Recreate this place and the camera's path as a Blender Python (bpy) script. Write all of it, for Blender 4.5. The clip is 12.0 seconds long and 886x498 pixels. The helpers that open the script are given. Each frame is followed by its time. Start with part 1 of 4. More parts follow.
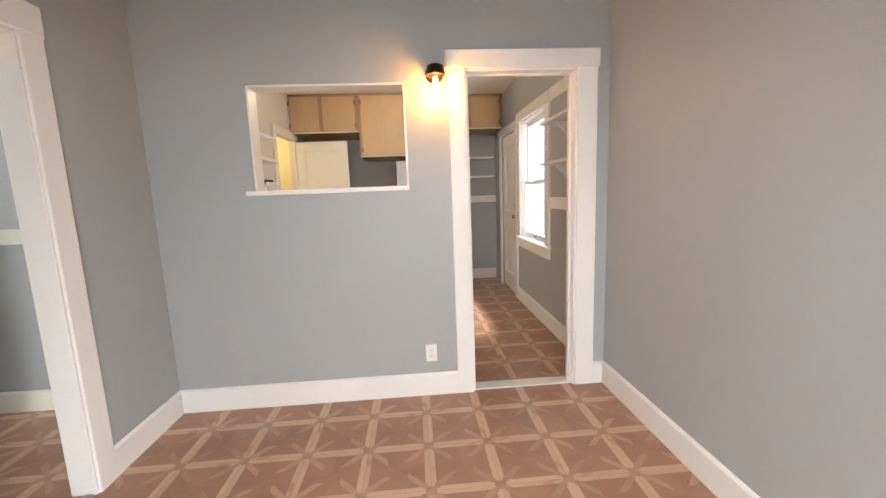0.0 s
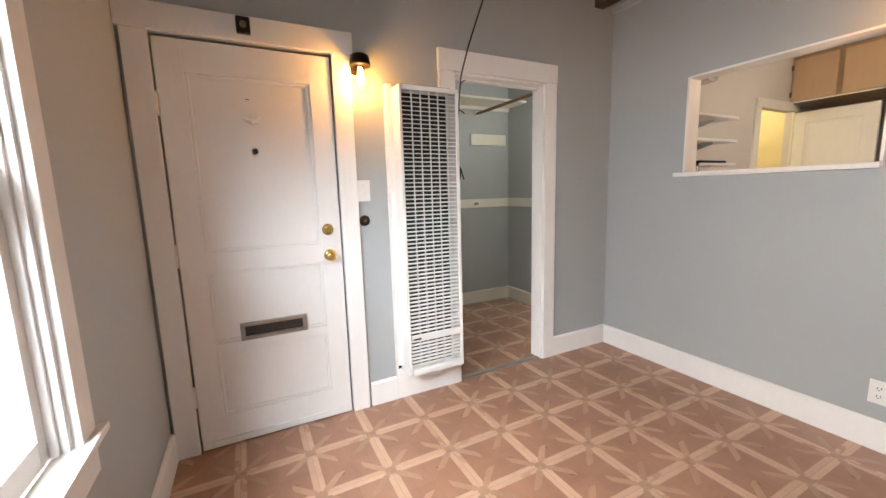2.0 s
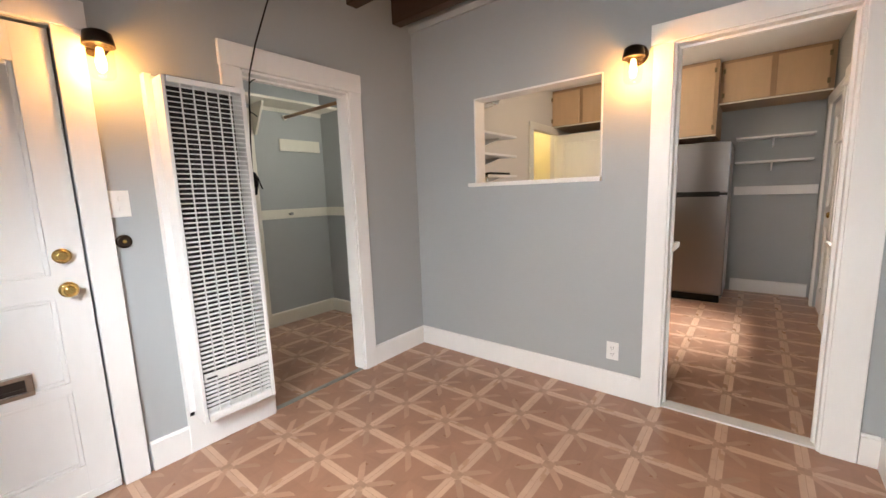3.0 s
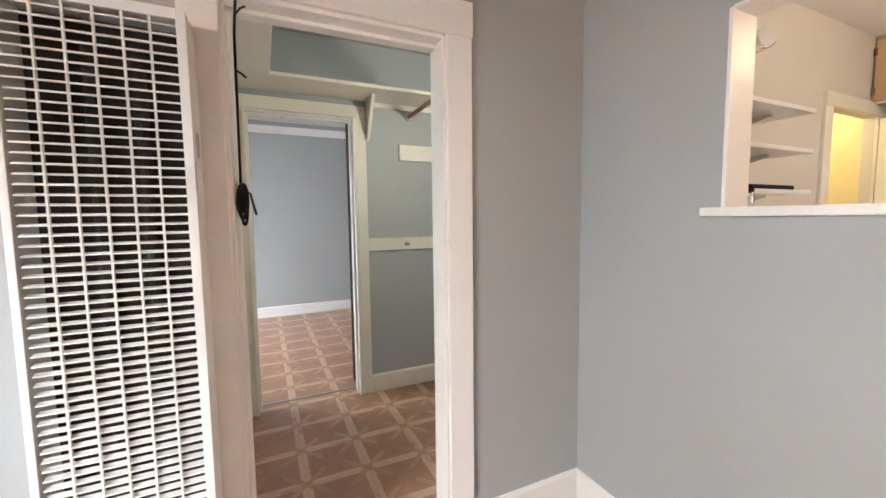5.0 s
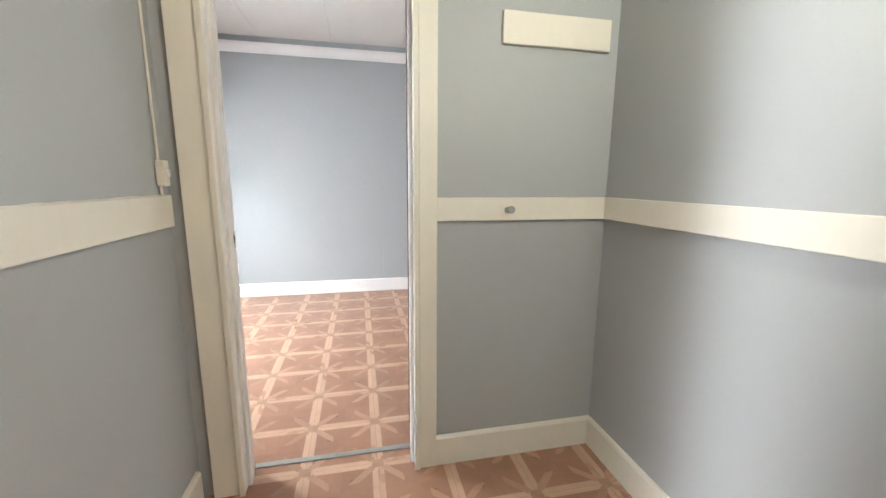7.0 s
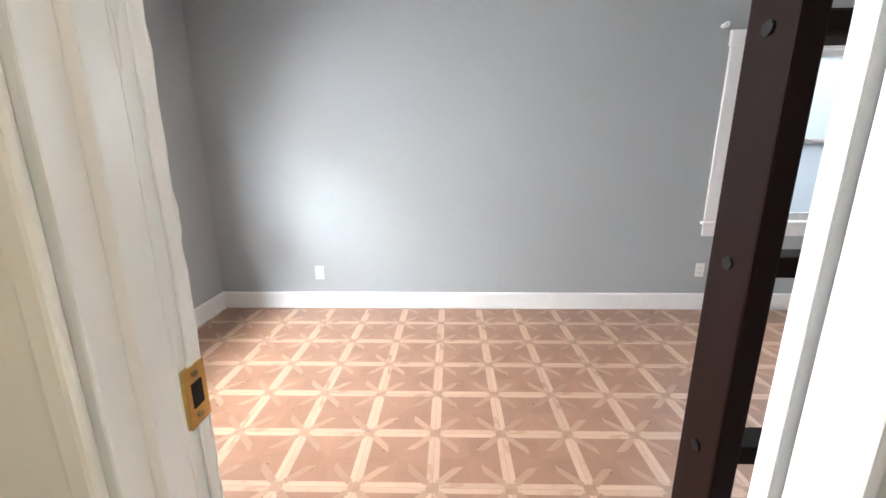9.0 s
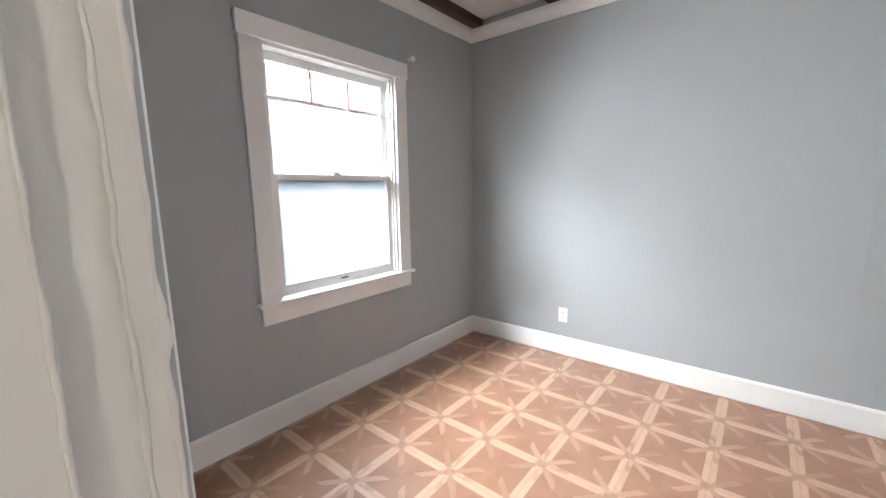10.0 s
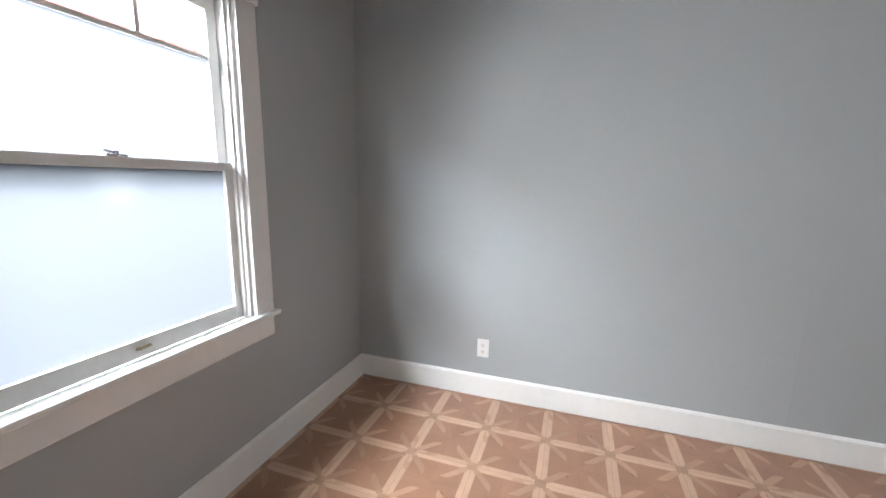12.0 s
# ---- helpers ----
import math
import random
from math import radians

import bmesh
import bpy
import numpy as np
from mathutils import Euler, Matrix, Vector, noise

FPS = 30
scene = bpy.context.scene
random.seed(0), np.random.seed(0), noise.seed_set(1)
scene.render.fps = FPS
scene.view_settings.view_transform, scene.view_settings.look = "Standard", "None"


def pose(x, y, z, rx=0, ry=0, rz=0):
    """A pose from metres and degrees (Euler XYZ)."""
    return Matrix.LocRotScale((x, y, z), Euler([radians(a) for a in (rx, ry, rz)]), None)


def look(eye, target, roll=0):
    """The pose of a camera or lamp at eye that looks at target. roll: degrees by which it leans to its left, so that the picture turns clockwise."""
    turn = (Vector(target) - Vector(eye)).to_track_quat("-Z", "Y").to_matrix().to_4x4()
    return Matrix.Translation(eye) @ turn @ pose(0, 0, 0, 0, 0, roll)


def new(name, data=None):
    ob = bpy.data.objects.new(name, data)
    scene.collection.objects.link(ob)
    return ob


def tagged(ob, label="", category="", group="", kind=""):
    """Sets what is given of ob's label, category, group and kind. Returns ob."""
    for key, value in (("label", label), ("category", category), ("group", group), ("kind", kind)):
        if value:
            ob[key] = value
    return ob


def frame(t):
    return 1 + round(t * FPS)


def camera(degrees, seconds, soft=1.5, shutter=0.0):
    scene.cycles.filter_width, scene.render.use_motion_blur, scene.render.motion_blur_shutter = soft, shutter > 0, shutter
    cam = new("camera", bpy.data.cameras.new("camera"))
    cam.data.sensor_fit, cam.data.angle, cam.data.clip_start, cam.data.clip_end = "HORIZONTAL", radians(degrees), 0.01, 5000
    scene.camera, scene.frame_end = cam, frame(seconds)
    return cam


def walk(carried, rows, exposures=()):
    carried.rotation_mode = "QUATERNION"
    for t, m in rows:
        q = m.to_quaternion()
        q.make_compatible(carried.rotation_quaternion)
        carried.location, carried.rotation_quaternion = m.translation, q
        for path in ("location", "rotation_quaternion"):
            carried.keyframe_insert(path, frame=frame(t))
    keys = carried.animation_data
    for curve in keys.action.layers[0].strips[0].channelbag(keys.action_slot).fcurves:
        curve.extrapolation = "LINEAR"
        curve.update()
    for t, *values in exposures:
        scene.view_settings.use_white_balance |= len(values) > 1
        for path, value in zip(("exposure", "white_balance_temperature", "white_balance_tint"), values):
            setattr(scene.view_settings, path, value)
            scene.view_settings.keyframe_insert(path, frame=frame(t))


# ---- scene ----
cam = camera(97.6, 12.0)
PATH = [
    (0, (0.037, 0.658, 1.325), (0.176, 2.633, 1.039), -2.2),
    (0.5, (0.33, 0.712, 1.301), (-0.218, 2.613, 1.007), -0.9),
    (1, (0.63, 0.687, 1.302), (-0.525, 2.288, 0.979), 0.1),
    (1.1, (0.653, 0.665, 1.307), (-0.604, 2.187, 0.982), 0.0),
    (1.5, (0.682, 0.575, 1.313), (-0.901, 1.756, 0.999), -0.9),
    (2, (0.711, 0.463, 1.296), (-1.054, 1.358, 1.004), -1.6),
    (2.5, (0.762, 0.497, 1.306), (-0.673, 1.859, 1.018), -1.7),
    (2.7, (0.78, 0.532, 1.305), (-0.457, 2.077, 1.015), -2.1),
    (4.3, (0.269, 1.356, 1.367), (-1.271, 2.622, 1.2), -1.2),
    (4.5, (0.167, 1.5, 1.354), (-1.462, 2.648, 1.187), -1.4),
    (5, (-0.155, 1.773, 1.358), (-1.964, 2.61, 1.194), -0.7),
    (5.5, (-0.52, 1.952, 1.337), (-2.417, 2.551, 1.136), -0.1),
    (6, (-0.873, 2.052, 1.321), (-2.809, 2.482, 1.058), 0.0),
    (6.5, (-1.232, 2.121, 1.298), (-3.169, 2.501, 0.974), 0.8),
    (6.7, (-1.338, 2.191, 1.267), (-3.27, 2.591, 0.94), 0.5),
    (8.3, (-2.404, 2.057, 1.283), (-4.312, 2.392, 0.784), 0.6),
    (8.5, (-2.522, 2.024, 1.279), (-4.427, 2.288, 0.728), 0.5),
    (9, (-2.77, 1.99, 1.298), (-4.715, 1.952, 0.831), -0.2),
    (9.5, (-2.99, 2.03, 1.323), (-4.835, 1.331, 0.994), -0.6),
    (10, (-3.1, 1.997, 1.318), (-4.628, 0.744, 1.009), -0.9),
    (10.5, (-3.213, 1.905, 1.311), (-4.502, 0.427, 0.917), -1.3),
    (11, (-3.303, 1.798, 1.289), (-4.449, 0.214, 0.867), -1.7),
    (11.5, (-3.539, 1.642, 1.317), (-5.07, 0.417, 0.926), -0.1),
    (12, (-3.71, 1.35, 1.344), (-5.577, 0.719, 1.001), 0.8),
]
walk(cam, [(t, look(eye, target, roll)) for t, eye, target, roll in PATH],
     exposures=((0, -0.28), (2.7, -0.45), (4.5, -0.3), (5.5, 0.22), (6.5, 0.4), (8.5, 0.55), (9.2, 0.42), (10, 0.18), (11.5, 0.02), (12, -0.25)))

# ---- world and light ----
world = bpy.data.worlds.new("sky")
scene.world = world
world.use_nodes = True
wn = world.node_tree
sky = wn.nodes.new("ShaderNodeTexSky")
sky.sky_type, sky.sun_disc, sky.sun_elevation, sky.sun_rotation = "NISHITA", False, radians(49), radians(0)
wn.nodes["Background"].inputs[1].default_value = 0.12
wn.links.new(sky.outputs[0], wn.nodes["Background"].inputs[0])


def area_lamp(name, centre, into, w, h, power, colour):
    d = bpy.data.lights.new(name, "AREA")
    d.shape, d.size, d.size_y, d.energy, d.color = "RECTANGLE", w, h, power, colour
    ob = new(name, d)
    ob.matrix_basis = Matrix.Translation(centre) @ Vector(into).to_track_quat("-Z", "Y").to_matrix().to_4x4()
    return ob


def bulb_lamp(name, at, power, colour, radius):
    d = bpy.data.lights.new(name, "POINT")
    d.energy, d.color, d.shadow_soft_size = power, colour, radius
    ob = new(name, d)
    ob.location = at
    return ob


DAY = (0.93, 0.965, 1.0)
COOL = (0.84, 0.92, 1.0)
# the sky's light, falling slantwise through each window from above
area_lamp("window_light", (0.08, -0.75, 2.22), (0, 1, -0.64), 2.0, 1.5, 480, (1.0, 0.98, 0.955))
area_lamp("open_sky_light", (2.20, -1.40, 2.95), (-2.0, 1.6, -1.50), 1.8, 0.9, 460, COOL)
area_lamp("window_light", (-4.575, -0.66, 1.74), (0, 1, -0.72), 1.5, 1.1, 390, (0.90, 0.95, 1.0))
area_lamp("open_sky_light", (-2.30, -1.45, 3.10), (-0.9, 1.45, -1.45), 1.7, 0.40, 450, COOL)
area_lamp("window_light", (-6.65, 4.60, 2.00), (1, 0, -0.75), 1.5, 1.4, 125, COOL)
area_lamp("window_light", (2.95, 4.67, 3.00), (-1, 0, -0.80), 1.5, 1.1, 850, (1.0, 0.97, 0.95))
sun_data = bpy.data.lights.new("sun", "SUN")
sun_data.energy, sun_data.angle, sun_data.color = 3.0, radians(0.5), (1.0, 0.96, 0.9)
sun = new("sun", sun_data)
sun.matrix_basis = look((0, 30, 35), (0, 0, 0))
WARM = (1.0, 0.44, 0.10)
bulb_lamp("sconce_light", (-1.405, 1.075, 1.895), 9.5, WARM, 0.02)
bulb_lamp("sconce_light", (0.195, 2.995, 1.925), 11, WARM, 0.02)
# unseen bulb, added to brighten the closet
bulb_lamp("closet_fill_light", (-1.715, 2.97, 2.03), 29, (1.0, 0.96, 0.82), 0.03)
bulb_lamp("hall_light", (-2.1, 5.6, 2.3), 20, (1.0, 0.84, 0.50), 0.06)
bulb_lamp("kitchen_light", (-0.2, 4.70, 2.38), 20, (1.0, 0.78, 0.52), 0.07)


# ---- materials ----
def principled(name):
    m = bpy.data.materials.new(name)
    m.use_nodes = True
    return m, m.node_tree, m.node_tree.nodes["Principled BSDF"]


def surface(name, colour, rough=0.5, metal=0.0, vary=0.06, scale=3.0, grain=60.0, bump=0.05, gloss_vary=0.1, stretch=(1, 1, 1), per_piece=0.0, depth=0.004, shine=0.5):
    """A painted or natural surface: broad stains, fine grain, relief."""
    m, t, p = principled(name)
    co = t.nodes.new("ShaderNodeTexCoord")
    mp = t.nodes.new("ShaderNodeMapping")
    mp.inputs["Scale"].default_value = stretch
    t.links.new(co.outputs["Object"], mp.inputs[0])
    broad, fine = t.nodes.new("ShaderNodeTexNoise"), t.nodes.new("ShaderNodeTexNoise")
    broad.inputs["Scale"].default_value, broad.inputs["Detail"].default_value = scale, 4
    fine.inputs["Scale"].default_value, fine.inputs["Detail"].default_value = grain, 3
    for n in (broad, fine):
        t.links.new(mp.outputs[0], n.inputs["Vector"])
    add = t.nodes.new("ShaderNodeMath")
    add.operation = "MULTIPLY_ADD"
    add.inputs[1].default_value = 0.35
    t.links.new(fine.outputs[0], add.inputs[0])
    t.links.new(broad.outputs[0], add.inputs[2])
    ramp = t.nodes.new("ShaderNodeMapRange")
    ramp.inputs["From Min"].default_value, ramp.inputs["From Max"].default_value = 0.35, 1.0
    ramp.inputs["To Min"].default_value, ramp.inputs["To Max"].default_value = 1 - vary, 1 + vary
    t.links.new(add.outputs[0], ramp.inputs[0])
    value = ramp.outputs[0]
    if per_piece:
        info = t.nodes.new("ShaderNodeObjectInfo")
        geo = t.nodes.new("ShaderNodeNewGeometry")
        s1 = t.nodes.new("ShaderNodeMath")
        s1.operation = "ADD"
        t.links.new(info.outputs["Random"], s1.inputs[0])
        t.links.new(geo.outputs["Random Per Island"], s1.inputs[1])
        s2 = t.nodes.new("ShaderNodeMath")
        s2.operation = "FRACT"
        t.links.new(s1.outputs[0], s2.inputs[0])
        s3 = t.nodes.new("ShaderNodeMapRange")
        s3.inputs["To Min"].default_value, s3.inputs["To Max"].default_value = 1 - per_piece, 1 + per_piece
        t.links.new(s2.outputs[0], s3.inputs[0])
        mul = t.nodes.new("ShaderNodeMath")
        mul.operation = "MULTIPLY"
        t.links.new(s3.outputs[0], mul.inputs[0])
        t.links.new(value, mul.inputs[1])
        value = mul.outputs[0]
    vm = t.nodes.new("ShaderNodeVectorMath")
    vm.operation = "SCALE"
    vm.inputs[0].default_value = colour
    t.links.new(value, vm.inputs["Scale"])
    t.links.new(vm.outputs[0], p.inputs["Base Color"])
    rr = t.nodes.new("ShaderNodeMapRange")
    rr.inputs["To Min"].default_value, rr.inputs["To Max"].default_value = max(0.02, rough - gloss_vary), min(1, rough + gloss_vary)
    t.links.new(broad.outputs[0], rr.inputs[0])
    t.links.new(rr.outputs[0], p.inputs["Roughness"])
    p.inputs["Metallic"].default_value = metal
    p.inputs["Specular IOR Level"].default_value = shine
    if bump:
        b = t.nodes.new("ShaderNodeBump")
        b.inputs["Strength"].default_value, b.inputs["Distance"].default_value = bump, depth
        t.links.new(add.outputs[0], b.inputs["Height"])
        t.links.new(b.outputs[0], p.inputs["Normal"])
    return m


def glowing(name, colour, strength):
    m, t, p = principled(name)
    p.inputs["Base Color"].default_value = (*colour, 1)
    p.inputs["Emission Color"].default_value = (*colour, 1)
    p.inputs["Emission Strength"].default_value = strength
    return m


def clear_glass(name, haze=0.0, tint=(1, 1, 1), edge=0.6, film=(0.9, 0.9, 0.9)):
    """Thin window glass; haze mixes in the white film of a frosted pane."""
    m = bpy.data.materials.new(name)
    m.use_nodes = True
    t = m.node_tree
    t.nodes.remove(t.nodes["Principled BSDF"])
    out = t.nodes["Material Output"]
    clear, gloss, mix = (t.nodes.new(k) for k in ("ShaderNodeBsdfTransparent", "ShaderNodeBsdfGlossy", "ShaderNodeMixShader"))
    clear.inputs[0].default_value = (*tint, 1)
    gloss.inputs["Roughness"].default_value = 0.05 + 0.25 * haze
    fr, pw, sc = t.nodes.new("ShaderNodeLayerWeight"), t.nodes.new("ShaderNodeMath"), t.nodes.new("ShaderNodeMath")
    pw.operation, pw.inputs[1].default_value = "POWER", 5.0
    sc.operation, sc.inputs[1].default_value, sc.inputs[2].default_value = "MULTIPLY_ADD", edge * (1 - haze), 0.03 * (1 - haze)
    t.links.new(fr.outputs["Facing"], pw.inputs[0])
    t.links.new(pw.outputs[0], sc.inputs[0])
    t.links.new(sc.outputs[0], mix.inputs[0])
    t.links.new(gloss.outputs[0], mix.inputs[2])
    if haze:
        veil, soft = t.nodes.new("ShaderNodeMixShader"), t.nodes.new("ShaderNodeBsdfTranslucent")
        soft.inputs[0].default_value = (*film, 1)
        veil.inputs[0].default_value = haze
        t.links.new(clear.outputs[0], veil.inputs[1])
        t.links.new(soft.outputs[0], veil.inputs[2])
        t.links.new(veil.outputs[0], mix.inputs[1])
    else:
        t.links.new(clear.outputs[0], mix.inputs[1])
    t.links.new(mix.outputs[0], out.inputs[0])
    return m


WALL = surface("grey_blue_wall_paint", (0.395, 0.415, 0.422), 0.5, vary=0.035, scale=1.3, grain=220, bump=0.06)
YELLOW_WALL = surface("pale_yellow_wall_paint", (0.76, 0.67, 0.42), 0.55, vary=0.03, scale=1.2, grain=200, bump=0.05)
CREAM_WALL = surface("cream_wall_paint", (0.64, 0.60, 0.55), 0.55, vary=0.03, scale=1.2, grain=200, bump=0.05)
WHITE = surface("white_gloss_paint", (0.84, 0.83, 0.815), 0.36, vary=0.045, scale=2.5, grain=35, bump=0.10, stretch=(1, 1, 0.25))
CREAM = surface("cream_gloss_paint", (0.78, 0.75, 0.66), 0.38, vary=0.05, scale=2.5, grain=35, bump=0.12, stretch=(1, 1, 0.25))
CEIL = surface("white_ceiling_paint", (0.76, 0.75, 0.73), 0.7, vary=0.04, scale=1.5, grain=120, bump=0.08)
BEAM = surface("dark_stained_beam", (0.055, 0.028, 0.018), 0.5, vary=0.35, scale=2, grain=30, bump=0.25, stretch=(0.15, 1, 1))
STAIN = surface("dark_stained_wood", (0.013, 0.005, 0.004), 0.55, shine=0.08, vary=0.35, scale=3, grain=40, bump=0.2, stretch=(1, 1, 0.12))
BOARD = surface("grey_ceiling_board", (0.33, 0.33, 0.33), 0.7, vary=0.1, scale=2, grain=50)
THICK = surface("thick_brushed_paint", (0.78, 0.765, 0.74), 0.3, vary=0.04, scale=5, grain=22, bump=0.6, depth=0.012, stretch=(1, 1, 0.28))
# maple darkened: shadow gaps round the cabinet doors put into the body colour
MAPLE_SHADOW = surface("shadow_dark_maple", (0.40, 0.265, 0.155), 0.45, vary=0.12, scale=2.2, grain=26, bump=0.05, stretch=(1, 1, 0.2))
MAPLE = surface("pale_maple_veneer", (0.58, 0.40, 0.24), 0.42, vary=0.12, scale=2.2, grain=26, bump=0.04, stretch=(1, 1, 0.2))
TILE_DARK = surface("brown_vinyl", (0.335, 0.180, 0.116), 0.30, vary=0.15, scale=9, grain=60, bump=0.03, stretch=(1, 0.3, 1), per_piece=0.06)
TILE_LIGHT = surface("tan_vinyl", (0.54, 0.354, 0.250), 0.30, vary=0.13, scale=9, grain=60, bump=0.03, stretch=(0.4, 1, 1), per_piece=0.07)
TILE_PETAL = surface("fawn_vinyl", (0.405, 0.243, 0.162), 0.30, vary=0.14, scale=9, grain=60, bump=0.03, per_piece=0.14)
TILE_NODE = surface("umber_vinyl", (0.385, 0.236, 0.156), 0.34, vary=0.15, scale=9, grain=60, bump=0.03, per_piece=0.1)
SLAB = surface("underlay", (0.2, 0.15, 0.11), 0.8)
STEEL = surface("brushed_steel", (0.17, 0.158, 0.15), 0.30, 1.0, vary=0.05, scale=2, grain=120, bump=0.02, stretch=(1, 1, 0.03))
CHROME = surface("chrome", (0.75, 0.75, 0.75), 0.14, 1.0, vary=0.05)
BRASS = surface("brass", (0.72, 0.50, 0.18), 0.24, 1.0, vary=0.15, scale=12)
OLDBRASS = surface("tarnished_brass", (0.25, 0.20, 0.12), 0.35, 1.0, vary=0.3, scale=15)
PEWTER = surface("aged_nickel", (0.36, 0.33, 0.29), 0.35, 1.0, vary=0.2, scale=12)
BLACK = surface("black_plastic", (0.009, 0.009, 0.009), 0.5, vary=0.2, shine=0.2)
BRONZE = surface("dark_bronze", (0.035, 0.024, 0.018), 0.38, 0.7, vary=0.2)
ENAMEL = surface("white_enamel", (0.80, 0.80, 0.79), 0.3, vary=0.03, scale=2, grain=150, bump=0.02)
DARKBOX = surface("near_black_metal", (0.018, 0.017, 0.016), 0.7, 0.1, vary=0.2)
PLASTIC = surface("ivory_plastic", (0.80, 0.79, 0.76), 0.3, vary=0.02)
ROD = surface("oiled_wood", (0.30, 0.165, 0.075), 0.45, vary=0.2, scale=4, grain=40, stretch=(0.2, 1, 1))
GREYMETAL = surface("worn_aluminium", (0.36, 0.37, 0.36), 0.45, 0.8, vary=0.2, scale=6)
GLASS = clear_glass("window_glass")
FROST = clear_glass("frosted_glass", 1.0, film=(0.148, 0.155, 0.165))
# same frosting; film colour brightened to make up for the weaker west lamp
FROST_BRIGHT = clear_glass("brightened_frosted_glass", 1.0, film=(0.26, 0.27, 0.28))
BULBGLASS = clear_glass("jar_glass", 0.0, (1.0, 0.96, 0.88), 0.15)
FILAMENT = glowing("amber_filament", (1.0, 0.58, 0.18), 40)
KBULB = glowing("warm_opal_glass", (1.0, 0.86, 0.62), 9)
# outdoor surfaces that glow by themselves, daylight put into their emission
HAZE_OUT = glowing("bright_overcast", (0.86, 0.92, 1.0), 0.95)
PINK_OUT = glowing("glowing_pale_wall", (1.0, 0.80, 0.80), 1.0)
RED_OUT = glowing("glowing_red_slat", (1.0, 0.45, 0.43), 0.9)


# ---- mesh helpers ----
def box(bm, x0, x1, y0, y1, z0, z1, bevel=0.0):
    vs = [bm.verts.new((x, y, z)) for x in (x0, x1) for y in (y0, y1) for z in (z0, z1)]
    fs = [bm.faces.new([vs[i] for i in q]) for q in ((0, 1, 3, 2), (4, 6, 7, 5), (0, 4, 5, 1), (2, 3, 7, 6), (0, 2, 6, 4), (1, 5, 7, 3))]
    if bevel:
        edges = list({e for f in fs for e in f.edges})
        bmesh.ops.bevel(bm, geom=edges, offset=bevel, segments=2, affect="EDGES", profile=0.6)
    return bm


def boxes(*items, bevel=0.0):
    bm = bmesh.new()
    for b in items:
        box(bm, *b, bevel=bevel)
    return bm


def tube(bm, pts, r, n=8):
    """A round bar along points, with capped ends."""
    pts = [Vector(p) for p in pts]
    rings = []
    for i, p in enumerate(pts):
        d = (pts[min(i + 1, len(pts) - 1)] - pts[max(i - 1, 0)]).normalized()
        a = d.cross(Vector((0.31, 0.52, 0.79))).normalized()
        b = d.cross(a)
        rr = r[i] if isinstance(r, (list, tuple)) else r
        rings.append([bm.verts.new(p + rr * (math.cos(2 * math.pi * k / n) * a + math.sin(2 * math.pi * k / n) * b)) for k in range(n)])
    for u, v in zip(rings, rings[1:]):
        for k in range(n):
            bm.faces.new((u[k], u[(k + 1) % n], v[(k + 1) % n], v[k]))
    bm.faces.new(rings[0])
    bm.faces.new(list(reversed(rings[-1])))
    return bm


def tubes(*items, n=12):
    bm = bmesh.new()
    for pts, r in items:
        tube(bm, pts, r, n)
    return bm


def prism(bm, outline, axis, a, b):
    """An outline of (u, v) pairs drawn out from a to b along axis 0, 1 or 2."""
    def at(u, v, w):
        return ((w, u, v), (u, w, v), (u, v, w))[axis]
    lo = [bm.verts.new(at(u, v, a)) for u, v in outline]
    hi = [bm.verts.new(at(u, v, b)) for u, v in outline]
    n = len(outline)
    for k in range(n):
        bm.faces.new((lo[k], lo[(k + 1) % n], hi[(k + 1) % n], hi[k]))
    bm.faces.new(lo)
    bm.faces.new(hi)
    return bm


def mesh_of(name, bm, material, m=None, smooth=False):
    if m is not None:
        bm.transform(m)
    bmesh.ops.recalc_face_normals(bm, faces=bm.faces)
    me = bpy.data.meshes.new(name)
    bm.to_mesh(me)
    bm.free()
    me.materials.append(material)
    if smooth:
        for f in me.polygons:
            f.use_smooth = len(f.vertices) == 4
    return me


def solid(name, bm, material, label="", category="", kind="", group="", m=None, smooth=False):
    return tagged(new(name, mesh_of(name, bm, material, m, smooth)), label, category, group, kind)


def thing(name, at, label, category, kind="", group=""):
    e = new(name)
    e.empty_display_size = 0.05
    e.location = at
    return tagged(e, label, category, group, kind)


def part(name, bm, material, parent, label="", m=None, smooth=False):
    ob = new(name, mesh_of(name, bm, material, m, smooth))
    ob.parent = parent
    if parent.type == "EMPTY":
        ob.matrix_parent_inverse = Matrix.Translation(parent.location).inverted()
    return tagged(ob, label)


def wall_frame(origin, u, n):
    """Local x runs along a wall, local y points into the room, local z up."""
    u, n = Vector(u), Vector(n)
    m = Matrix.Identity(4)
    m.col[0][:3], m.col[1][:3], m.col[2][:3], m.col[3][:3] = u, n, (0, 0, 1), origin
    return m


def wall(name, m, length, height, thick, openings, material, label):
    bm = bmesh.new()
    at = 0.0
    for a, b, lo, hi in sorted(openings):
        box(bm, at, a, -thick, 0, 0, height)
        if lo > 0:
            box(bm, a, b, -thick, 0, 0, lo)
        box(bm, a, b, -thick, 0, hi, height)
        at = b
    box(bm, at, length, -thick, 0, 0, height)
    return solid(name, bm, material, label, "wall", "structure", m=m)


def baseboard(m, runs, h, material, label, lift=0.0):
    for a, b in runs:
        bm = bmesh.new()
        prism(bm, [(0, lift), (0.018, lift), (0.018, h - 0.012), (0.010, h - 0.002), (0.0, h)], 0, a, b)
        solid("baseboard", bm, material, label, "baseboard", "structure", m=m)


